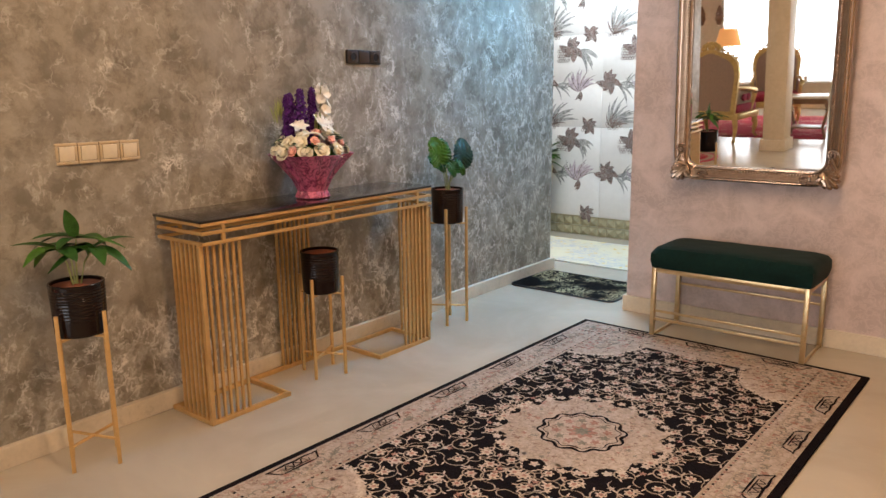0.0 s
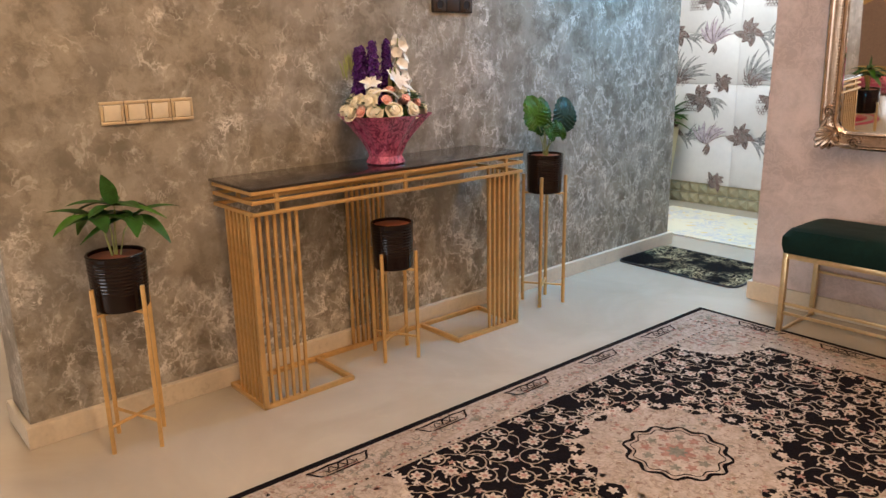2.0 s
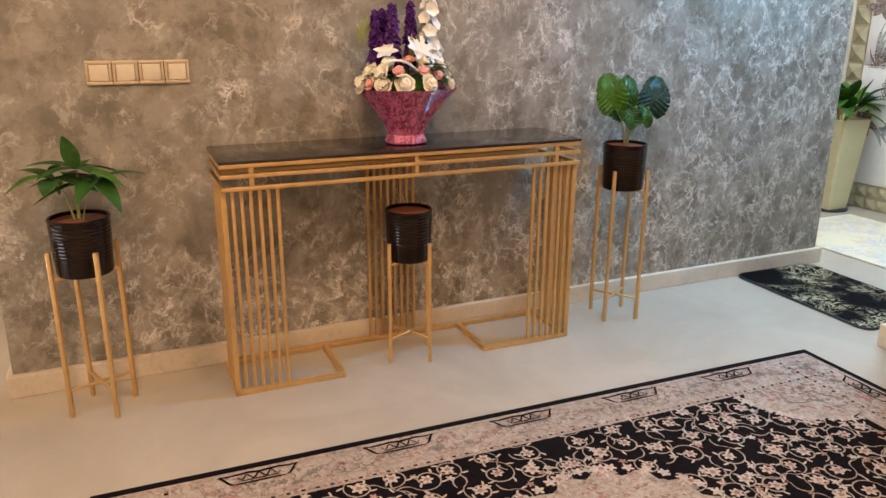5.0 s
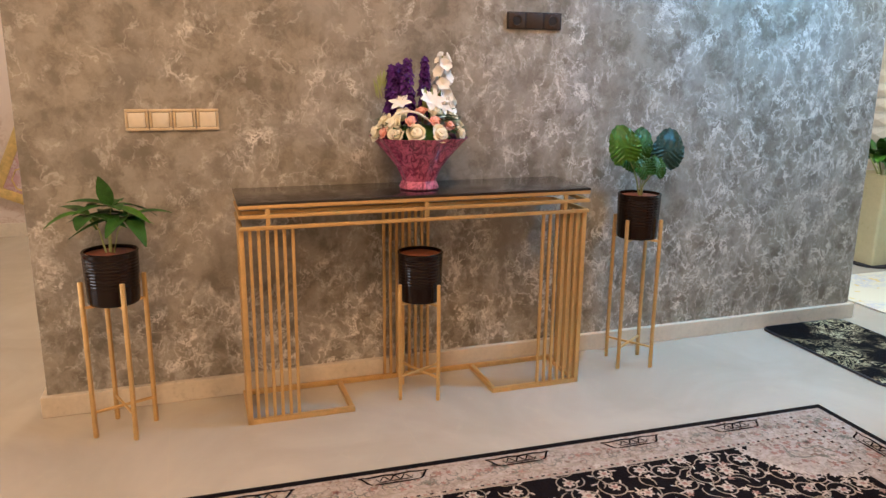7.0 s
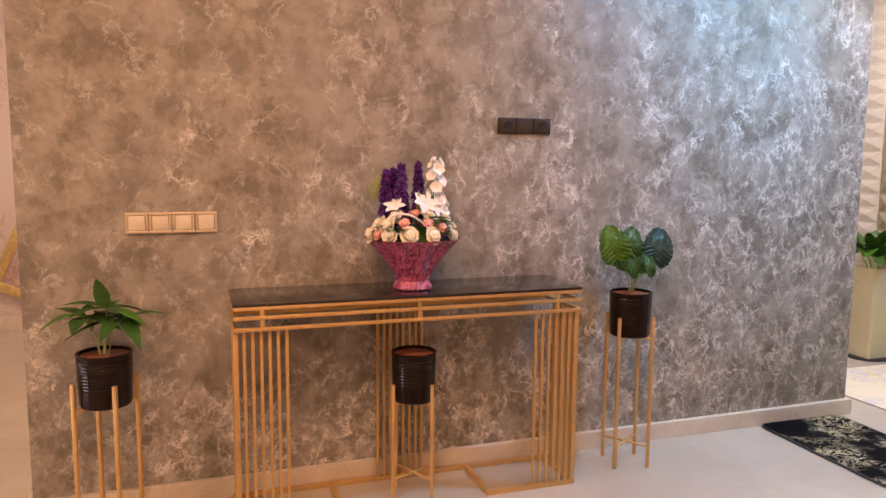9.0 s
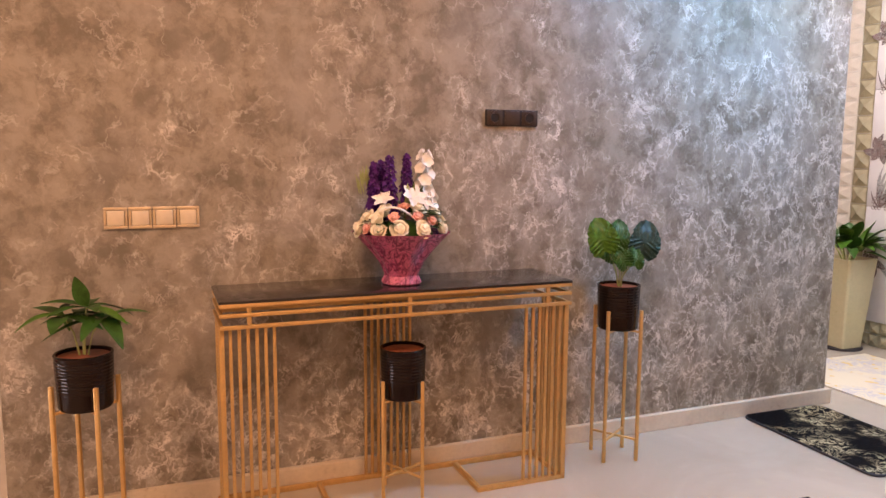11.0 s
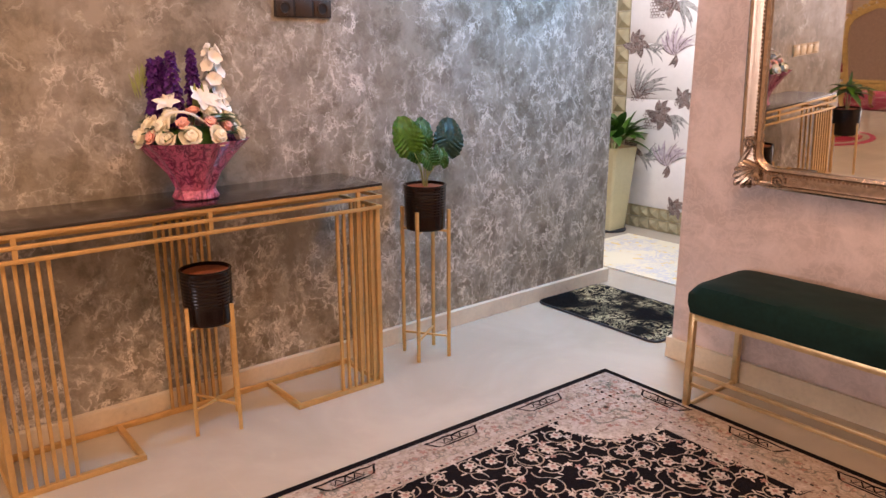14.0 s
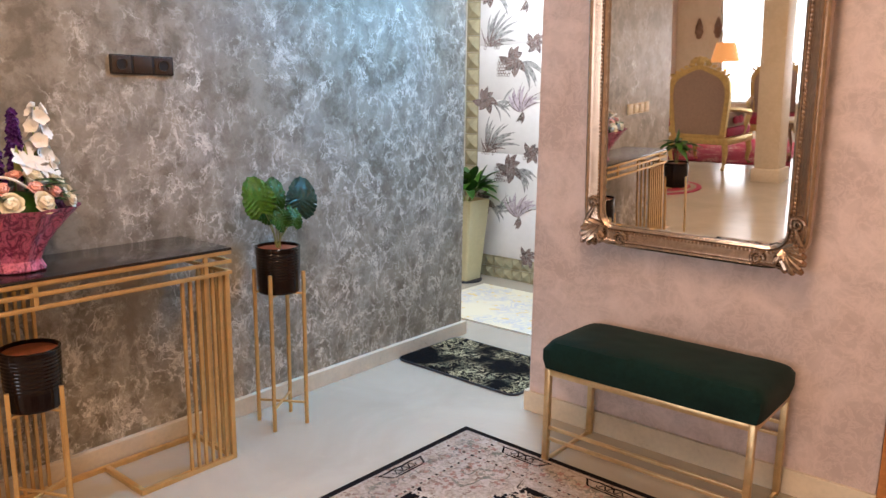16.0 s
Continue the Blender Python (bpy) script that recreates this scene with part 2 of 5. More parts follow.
def glow(name, colour, power):
    n = Nodes(name, 0.9)
    n.put(n.b.inputs["Emission Color"], colour)
    n.b.inputs["Emission Strength"].default_value = power
    return n.done(colour)


M_BULB = glow("lit_warm_diffuser", (1.0, 0.75, 0.5), 6)
M_BULB_COOL = glow("lit_cool_diffuser", (0.75, 0.90, 1.0), 6)
M_SHADE = glow("lit_amber_shade", (0.90, 0.42, 0.14), 0.55)
M_SKYCARD = glow("bright_overcast_distance", (0.95, 0.97, 1.0), 3.2)


def wrap_film():
    n = Nodes("pink_mesh_wrap", 0.32)
    a, b = n.line(n.noise(22, 3, 0.55, 1.2, (1.3, 1.3, 0.45)), 0.09), n.line(n.noise(48, 3, 0.6, 1.5, (1, 1, 0.6)), 0.06)
    v = n.math("MAXIMUM", a, n.math("MULTIPLY", b, 0.6))
    n.b.inputs["Coat Weight"].default_value = 0.4
    return n.done(n.mix(v, (0.62, 0.15, 0.26), (0.17, 0.014, 0.060)), None, v, 0.5, 0.004)


M_WRAP = wrap_film()


def pile(name, a, b, scale=70, fleck=None):
    n = Nodes(name, 0.95)
    n.b.inputs["Specular IOR Level"].default_value = 0.08
    v = n.math("ADD", n.math("MULTIPLY", n.noise(scale, 3), 0.6), n.math("MULTIPLY", n.noise(6, 3), 0.4))
    col = n.mix(n.band(v, 0.35, 0.65), a, b)
    if fleck:
        col = n.mix(n.math("MULTIPLY", n.line(n.noise(24, 3, 0.55, 0.8), 0.05), 0.6), col, fleck)
        col = n.mix(n.band(n.noise(44, 2), 0.60, 0.66, 0, 0.7), col, (0.16, 0.085, 0.065))
    return n.done(col, None, n.noise(420, 2), 0.6, 0.002)


M_NAVY = pile("blue_black_pile", (0.0035, 0.002, 0.003), (0.008, 0.005, 0.006))
M_IVORY = pile("ivory_pile", (0.33, 0.262, 0.216), (0.45, 0.37, 0.308), 70, (0.22, 0.16, 0.12))
M_BLOOM = pile("pale_bloom_pile", (0.40, 0.32, 0.26), (0.54, 0.45, 0.37))
M_SAND = pile("sand_pile", (0.28, 0.22, 0.165), (0.38, 0.31, 0.245))
M_ROSE = pile("rose_pile", (0.25, 0.125, 0.10), (0.36, 0.215, 0.175))
M_STONEGREY = pile("grey_green_pile", (0.15, 0.135, 0.11), (0.24, 0.22, 0.18))


# ---- mesh helpers ----
def box(bm, x0, x1, y0, y1, z0, z1, bevel=0.0):
    m = Matrix.Translation(((x0 + x1) / 2, (y0 + y1) / 2, (z0 + z1) / 2)) @ Matrix.Diagonal((x1 - x0, y1 - y0, z1 - z0, 1))
    g = bmesh.ops.create_cube(bm, size=1, matrix=m)
    if bevel:
        edges = list({e for v in g["verts"] for e in v.link_edges})
        bmesh.ops.bevel(bm, geom=edges, offset=bevel, segments=2, affect="EDGES", profile=0.5)
    return bm


def rod(bm, a, b, r0, r1=None, n=10):
    a, b = Vector(a), Vector(b)
    q = (b - a).to_track_quat("Z", "Y").to_matrix().to_4x4()
    bmesh.ops.create_cone(bm, cap_ends=True, segments=n, radius1=r0, radius2=r0 if r1 is None else r1, depth=(b - a).length,
                          matrix=Matrix.Translation((a + b) / 2) @ q)
    return bm


def bar(bm, a, b, w, bevel=0.0015):
    """A square bar from a to b."""
    a, b = Vector(a), Vector(b)
    q = (b - a).to_track_quat("Z", "Y").to_matrix().to_4x4()
    g = bmesh.ops.create_cube(bm, size=1, matrix=Matrix.Translation((a + b) / 2) @ q @ Matrix.Diagonal((w, w, (b - a).length, 1)))
    if bevel:
        bmesh.ops.bevel(bm, geom=list({e for v in g["verts"] for e in v.link_edges}), offset=bevel, segments=1, affect="EDGES")
    return bm


def lathe(bm, profile, n=32, at=(0, 0, 0), wobble=None):
    rings = []
    for r, z in profile:
        ring = []
        for i in range(n):
            a = 2 * math.pi * i / n
            k = r if wobble is None else r * wobble(a, z)
            ring.append(bm.verts.new((at[0] + k * math.cos(a), at[1] + k * math.sin(a), at[2] + z)))
        rings.append(ring)
    for p, q in zip(rings, rings[1:]):
        for i in range(n):
            bm.faces.new((p[i], p[(i + 1) % n], q[(i + 1) % n], q[i]))
    return rings


def tube(bm, points, radius, n=8):
    """A round tube along points; radius may be a list."""
    points = [Vector(p) for p in points]
    rings = []
    for i, p in enumerate(points):
        d = (points[min(i + 1, len(points) - 1)] - points[max(i - 1, 0)]).normalized()
        side = d.cross(Vector((0.13, 0.37, 1))).normalized()
        up = side.cross(d)
        r = radius[i] if isinstance(radius, (list, tuple)) else radius
        rings.append([bm.verts.new(p + r * (math.cos(2 * math.pi * k / n) * side + math.sin(2 * math.pi * k / n) * up)) for k in range(n)])
    for p, q in zip(rings, rings[1:]):
        for k in range(n):
            bm.faces.new((p[k], p[(k + 1) % n], q[(k + 1) % n], q[k]))
    bm.faces.new(rings[0]), bm.faces.new(rings[-1][::-1])
    return bm


def blob(bm, at, r, scale=(1, 1, 1), sub=2, m=None):
    return bmesh.ops.create_icosphere(bm, subdivisions=sub, radius=r, matrix=Matrix.Translation(at) @ (m or Matrix()) @ Matrix.Diagonal((*scale, 1)))


def leaf(bm, base, aim, length, width, droop=0.3, fold=0.25, up=(0, 0, 1), steps=8, round_tip=False, ribs=0.0):
    """A leaf blade with a folded midrib that bends under its weight."""
    base, aim = Vector(base), Vector(aim).normalized()
    side = aim.cross(Vector(up))
    side = side.normalized() if side.length > 1e-4 else Vector((1, 0, 0))
    nor = side.cross(aim).normalized()
    rows = []
    for i in range(steps + 1):
        t = i / steps
        w = width * (math.sin(math.pi * min(1, t * 0.95 + 0.03)) ** (0.5 if round_tip else 0.8)) * (1.0 if round_tip else 1.15 - 0.35 * t) / 2
        mid = base + aim * length * t - Vector((0, 0, 1)) * droop * length * t * t
        ripple = ribs * math.sin(t * 40)
        rows.append([bm.verts.new(mid + side * w * s + nor * (fold * w * abs(s) + ripple * abs(s))) for s in (-1, -0.55, 0, 0.55, 1)])
    for a, b in zip(rows, rows[1:]):
        for k in range(4):
            bm.faces.new((a[k], a[k + 1], b[k + 1], b[k]))
    return bm


def mesh_of(name, bm, material, smooth=True):
    me = bpy.data.meshes.new(name)
    bmesh.ops.recalc_face_normals(bm, faces=bm.faces)
    bm.to_mesh(me)
    bm.free()
    if material:
        me.materials.append(material)
    if smooth:
        me.shade_smooth()
        me.set_sharp_from_angle(angle=radians(38))
    return me


def part(name, bm, material, parent=None, label="", smooth=True):
    ob = new(name, mesh_of(name, bm, material, smooth))
    ob.parent = parent
    return tagged(ob, label)


def piece(name, me, parent, at=(0, 0, 0), m=None):
    ob = new(name, me)
    ob.parent = parent
    ob.matrix_basis = m if m is not None else Matrix.Translation(at)
    return ob


def thing(name, label, category, group="", at=(0, 0, 0), m=None):
    ob = new(name)
    ob.matrix_world = m if m is not None else Matrix.Translation(at)
    ob.empty_display_size = 0.1
    return tagged(ob, label, category, group)


def built(name, bm, material, label, category="wall", smooth=False):
    return tagged(part(name, bm, material, None, "", smooth), label, category, "", "structure")


B = bmesh.new

# ---- the setting ----
W = -2.64       # face of the marbled wall
MW = 4.147      # face of the rose plaster wall
TW = 6.08       # tiled wall of the pantry
X0, X1, Y0, Y1 = -5.95, 1.9, -6.0, 6.1
built("floor", box(B(), X0 - 0.3, X1 + 0.3, Y0 - 0.3, Y1 + 0.3, -0.12, 0), M_FLOOR, "polished cream stone floor with faint joints", "floor")
built("ceiling", box(B(), X0 - 0.3, X1 + 0.3, Y0 - 0.3, Y1 + 0.3, CEIL, CEIL + 0.15), M_CEIL, "plain white painted ceiling above the hall", "ceiling")
SKEW = -0.012


def wall_x(y):
    """Face of the marbled wall, which runs a little out of square."""
    return W + SKEW * (y - 1.4)


def skewed(bm):
    for v in bm.verts:
        v.co.x += SKEW * (v.co.y - 1.4)
    return bm


built("wall_marbled", skewed(box(B(), W - 0.24, W, 1.045, 4.800, 0, CEIL, 0.004)), M_WALL, "taupe and silver marbled stucco partition wall", smooth=True)
built("wall_rose", box(B(), -1.775, -0.435, MW, MW + 0.25, 0, CEIL, 0.004), M_PINK, "rose grey textured plaster wall", smooth=True)
bm = B()
box(bm, 0.55, X1, MW, MW + 0.25, 0, CEIL)
box(bm, -0.435, 0.55, MW, MW + 0.25, 2.12, CEIL)
built("wall_rose_far", bm, M_PINK, "rose grey plaster wall beyond the door")
built("wall_west", box(B(), X0 - 0.15, X0, Y0, Y1, 0, CEIL), M_WEST, "cream floral papered wall")
built("wall_east", box(B(), X1, X1 + 0.15, Y0, Y1, 0, CEIL), M_CREAM, "plain cream painted wall")
built("wall_pantry", box(B(), X0, X1, TW + 0.012, TW + 0.2, 0, CEIL), M_GROUT, "pale grouted backing wall of the tiled pantry")
bm = B()
WX0, WX1, WZ0, WZ1 = -5.2, 0.6, 0.45, 2.25
box(bm, X0, X1, Y0 - 0.2, Y0, 0, WZ0)
box(bm, X0, X1, Y0 - 0.2, Y0, WZ1, CEIL)
box(bm, X0, WX0, Y0 - 0.2, Y0, WZ0, WZ1)
box(bm, WX1, X1, Y0 - 0.2, Y0, WZ0, WZ1)
built("wall_window", bm, M_CREAM, "cream wall round the wide living room window")
built("backdrop", box(B(), -16, 12, -18.2, -18, -3, 9), M_SKYCARD, "white hazy distance outside the window", "backdrop")

# skirting
bm = B()
box(bm, W, W + 0.027, 1.026, 4.819, 0, 0.078, 0.003)
box(bm, W - 0.256, W, 1.026, 1.045, 0, 0.078, 0.003)
box(bm, W - 0.256, W, 4.800, 4.819, 0, 0.078, 0.003)
built("baseboard", skewed(bm), M_BASE, "cream stone skirting round the marbled wall", "baseboard")
bm = B()
box(bm, -1.775 - 0.016, -0.433, MW - 0.017, MW, 0, 0.09, 0.002)
box(bm, -1.775 - 0.016, -1.775, MW, MW + 0.25, 0, 0.09, 0.002)
built("baseboard_rose", bm, M_BASE, "cream stone skirting along the rose wall", "baseboard")
built("baseboard_west", box(B(), X0, X0 + 0.016, Y0, Y1, 0, 0.10, 0.002), M_BASE, "cream stone skirting along the papered wall", "baseboard")

# door beside the mirror
door = tagged(thing("door_1", "closed orange varnished wooden door with frame", "door"), kind="structure")
bm = B()
box(bm, -0.432, -0.36, MW - 0.02, MW + 0.06, 0, 2.2, 0.004)
box(bm, 0.54, 0.62, MW - 0.02, MW + 0.06, 0, 2.2, 0.004)
box(bm, -0.36, 0.54, MW - 0.02, MW + 0.06, 2.12, 2.2, 0.004)
part("door_frame", bm, M_WOOD, door)
part("door_leaf", box(B(), -0.358, 0.538, MW + 0.03, MW + 0.07, 0.006, 2.116, 0.003), M_WOOD, door)
bm = B()
tube(bm, [(0.46, MW + 0.03, 1.0), (0.46, MW - 0.02, 1.0), (0.44, MW - 0.025, 1.0), (0.34, MW - 0.025, 1.0)], 0.009)
part("door_handle", bm, M_BRASS, door, "brass lever handle")

# windows with blinds
window = tagged(thing("window_1", "wide bright window with grey blinds half drawn", "window"), kind="structure")
nb = 4
for i in range(nb + 1):
    x = WX0 + (WX1 - WX0) * i / nb
    part("window_frame", box(B(), x - 0.03, x + 0.03, Y0 - 0.12, Y0 - 0.06, WZ0, WZ1, 0.004), M_CREAM, window)
part("window_sill", box(B(), WX0 - 0.05, WX1 + 0.05, Y0 - 0.2, Y0 + 0.06, WZ0 - 0.03, WZ0 - 0.001, 0.004), M_BASE, window)
for i in range(nb):
    x = WX0 + (WX1 - WX0) * i / nb
    bm = B()
    for k in range(9):
        z = 1.62 + 0.07 * k
        box(bm, x + 0.04, x + (WX1 - WX0) / nb - 0.04, Y0 - 0.055 + 0.004 * (k % 2), Y0 - 0.048 + 0.004 * (k % 2), z, z + 0.072)
    part("blind", bm, M_BLIND, window, "grey fabric blind")

# ceiling fittings
for hx, hy in HALL_LIGHTS:
    t = thing("ceiling_light", "round warm recessed downlight in the ceiling", "ceiling light", "hall downlights", (hx, hy, CEIL))
    bm = B()
    lathe(bm, [(0.085, 0.0), (0.11, -0.004), (0.11, -0.012), (0.085, -0.014)], 32)
    part("rim", bm, M_CEIL, t)
    part("diffuser", rod(B(), (0, 0, -0.006), (0, 0, -0.001), 0.085, None, 32), M_BULB, t)
for name, x, y, sx, sy, mat in (("ceiling_light", -1.85, 4.25, 0.30, 0.16, M_BULB_COOL), ("ceiling_light", -2.7, 5.35, 0.95, 0.45, M_BULB_COOL), ("ceiling_light", -4.4, 1.4, 0.34, 0.34, M_BULB)):
    t = thing(name, "rectangular ceiling panel light, lit", "ceiling light", "", (x, y, CEIL))
    bm = B()
    for a, b, c, d in ((-sx / 2 - 0.02, sx / 2 + 0.02, -sy / 2 - 0.02, -sy / 2), (-sx / 2 - 0.02, sx / 2 + 0.02, sy / 2, sy / 2 + 0.02),
                       (-sx / 2 - 0.02, -sx / 2, -sy / 2, sy / 2), (sx / 2, sx / 2 + 0.02, -sy / 2, sy / 2)):
        box(bm, a, b, c, d, -0.018, 0)
    part("frame", bm, M_CEIL, t)
    part("diffuser", box(B(), -sx / 2, sx / 2, -sy / 2, sy / 2, -0.010, -0.001), mat, t)


# ---- console table ----
def console_table():
    t = thing("console_table", "gold metal slatted console table with black glass top", "console table", "", (0, 0, 0))
    xf, xb, y0, y1 = -2.345, -2.604, 1.738, 3.030
    part("tabletop", box(B(), -2.640, -2.314, 1.730, 3.038, 0.7955, 0.8055, 0.002), M_GLASS, t, "black tinted glass top")
    for z in (0.7885, 0.756, 0.7165):
        bm = B()
        w = 0.013
        xa, xc, ya, yb = -2.322, -2.612, 1.738, 3.031
        box(bm, xa - w / 2, xa + w / 2, ya - w / 2, yb + w / 2, z - w / 2, z + w / 2, 0.0015)
        box(bm, xc - w / 2, xc + w / 2, ya - w / 2, yb + w / 2, z - w / 2, z + w / 2, 0.0015)
        box(bm, xc + w / 2, xa - w / 2, ya - w / 2, ya + w / 2, z - w / 2, z + w / 2, 0.0015)
        box(bm, xc + w / 2, xa - w / 2, yb - w / 2, yb + w / 2, z - w / 2, z + w / 2, 0.0015)
        part("rail_frame", bm, M_GOLD, t)
    for y in (1.827, 2.382, 2.936):
        for x in (-2.322, -2.612):
            for za, zb in ((0.7625, 0.782), (0.723, 0.7495)):
                part("spacer", box(B(), x - 0.005, x + 0.005, y - 0.007, y + 0.007, za, zb), M_GOLD, t)
    top, foot = 0.71, 0.016
    slat = mesh_of("slat", box(B(), -0.0055, 0.0055, -0.0055, 0.0055, foot, top, 0.0012), M_GOLD)
    post = mesh_of("post", box(B(), -0.009, 0.009, -0.009, 0.009, 0, top, 0.0015), M_GOLD)
    ys = [0.0287 * k for k in range(1, 7)]
    for y, s in ((y0, 1), (y1, -1)):
        piece("post", post, t, (xf, y, 0))
        for d in ys:
            piece("slat", slat, t, (xf, y + s * d, 0))
            piece("slat", slat, t, (xf - d * 1.04 - 0.003, y, 0))
    for k in range(8):
        piece("slat", slat, t, (xb, 2.294 + 0.0260 * k, 0))
    for ya, yb in ((y0, 2.105), (2.672, y1)):
        bm = B()
        w = 0.009
        box(bm, xf - w, xf + w, ya - w, yb + w, 0, 0.018, 0.0015)
        box(bm, xb + w, xf - w, ya - w, ya + w, 0, 0.018, 0.0015)
        box(bm, xb + w, xf - w, yb - w, yb + w, 0, 0.018, 0.0015)
        part("foot_frame", bm, M_GOLD, t)
    part("back_rail", box(B(), xb - 0.009, xb + 0.009, y0 - 0.009, y1 + 0.009, 0.0, 0.018, 0.0015), M_GOLD, t)
    return t


console_table()


# ---- plant stands and pots ----
def plant_stand(cx, cy, angle, top, seat):
    t = thing("plant_stand", "slim gold metal four-legged plant stand", "plant stand", "gold plant stands", (cx, cy, 0))
    r = 0.102
    leg = mesh_of("leg", box(B(), -0.0065, 0.0065, -0.0065, 0.0065, 0, top, 0.0015), M_GOLD)
    for k in range(4):
        a = radians(angle + 90 * k)
        piece("leg", leg, t, m=Matrix.Translation((r * math.cos(a), r * math.sin(a), 0)) @ Matrix.Rotation(a + radians(45), 4, "Z"))
    for z in (0.092, seat - 0.006):
        for k in range(2):
            a = radians(angle + 90 * k)
            d = Vector((math.cos(a), math.sin(a), 0)) * (r - 0.006)
            part("crossbar", bar(B(), (-d.x, -d.y, z - 0.0003 * k), (d.x, d.y, z - 0.0003 * k), 0.009 - 0.0005 * k), M_GOLD, t)
    return t


def plant_pot(cx, cy, z, r, h, label):
    t = thing("plant_pot", label, "plant pot", "dark ribbed pots", (cx, cy, z))
    prof = [(0.0, 0.0), (r * 0.90, 0.0), (r * 0.935, 0.006)]
    for k in range(60):
        u = k / 59
        rib = 0.0011 * math.sin(u * 2 * math.pi * 15) if 0.30 < u < 0.93 else 0
        prof.append((r * (0.94 + 0.06 * u) + rib, 0.008 + (h - 0.014) * u))
    prof += [(r + 0.0015, h - 0.003), (r - 0.001, h), (r - 0.007, h - 0.001), (r - 0.008, h - 0.03), (0.004, h - 0.03)]
    bm = B()
    lathe(bm, prof[1:-1], 48)
    part("body", bm, M_POT, t)
    bm = B()
    lathe(bm, [(r - 0.0075, h - 0.012), (r * 0.6, h - 0.010), (0.001, h - 0.009)], 40)
    part("liner", bm, M_SOIL, t, "terracotta coloured liner inside the pot")
    return t


STANDS = [(-2.438, 1.321, -68.8, 0.553, 0.470), (-2.432, 2.393, -64.0, 0.460, 0.385), (-2.469, 3.355, -56.0, 0.647, 0.562)]
for s in STANDS:
    plant_stand(*s)
R_POT = 0.0885
plant_pot(-2.438, 1.321, 0.470, R_POT, 0.178, "glossy black-brown ribbed pot holding a leafy plant")
plant_pot(-2.432, 2.393, 0.385, 0.085, 0.188, "empty glossy black-brown ribbed pot under the console")
plant_pot(-2.469, 3.355, 0.562, R_POT, 0.186, "glossy black-brown ribbed pot with round-leaved plant")


def schefflera(cx, cy, z):
    rnd = random.Random(5)
    t = thing("potted_plant", "leafy green umbrella plant in the dark pot", "plant", "", (cx, cy, z))
    whorls = [((0.0, 0.015, 0.130), 7, 0.140), ((0.01, -0.050, 0.105), 6, 0.165), ((0.02, 0.060, 0.095), 6, 0.155), ((-0.03, 0.0, 0.09), 4, 0.15)]
    for c, n, size in whorls:
        bm = B()
        tube(bm, [(c[0] * 0.2, c[1] * 0.2, -0.030), (c[0] * 0.5, c[1] * 0.5, c[2] * 0.5), c], [0.0035, 0.003, 0.002])
        part("stem", bm, M_STEM, t)
        a0 = rnd.uniform(0, 6)
        for k in range(n):
            a = a0 + 2 * math.pi * k / n + rnd.uniform(-0.2, 0.2)
            tilt = rnd.uniform(0.02, 0.42)
            part("leaf", leaf(B(), c, (math.cos(a), math.sin(a), tilt), size * rnd.uniform(0.85, 1.15), 0.052 * rnd.uniform(0.85, 1.15), rnd.uniform(0.22, 0.60), 0.25), M_LEAF if rnd.random() < 0.75 else M_LIME, t)
    part("leaf", leaf(B(), (0.0, 0.015, 0.130), (0.05, -0.30, 1), 0.100, 0.05, -0.05, 0.2, (1, 0, 0)), M_LEAF, t)
    return t


def disc_leaf(bm, at, facing, size, tilt, ribs=14):
    """A broad heart-shaped blade with pressed side veins and a notch at the stalk."""
    nor = Vector(facing).normalized()
    side = Vector((0, 0, 1)).cross(nor).normalized()
    up = nor.cross(side)
    ca, sa = math.cos(tilt), math.sin(tilt)
    u, v = side * ca + up * sa, up * ca - side * sa
    at = Vector(at)
    n, rings = 56, 7
    grid = [[bm.verts.new(at + nor * 0.004)]]
    for j in range(1, rings + 1):
        row = []
        for i in range(n):
            a = 2 * math.pi * i / n - math.pi / 2
            heart = 1 - 0.36 * math.exp(-((i if i < n / 2 else n - i) / 3.2) ** 2) + 0.07 * math.sin(a)
            tooth = 1 + (0.025 * math.sin(i * ribs * 2 * math.pi / n) if j == rings else 0)
            r = size * heart * tooth * j / rings
            x, y = 0.74 * r * math.cos(a) * (1 - 0.16 * math.sin(a)), r * math.sin(a)
            rel = 0.0085 * math.sin((y + 0.55 * abs(x)) * 2 * math.pi / (size * 0.21)) * min(1, abs(x) / (size * 0.15)) * (j / rings)
            row.append(bm.verts.new(at + u * x + v * y + nor * (0.14 * abs(x) + rel - 0.9 * y * y / size * 0.3)))
        grid.append(row)
    for i in range(n):
        bm.faces.new((grid[0][0], grid[1][i], grid[1][(i + 1) % n]))
    for p, q in zip(grid[1:], grid[2:]):
        for i in range(n):
            bm.faces.new((p[i], q[i], q[(i + 1) % n], p[(i + 1) % n]))
    return bm


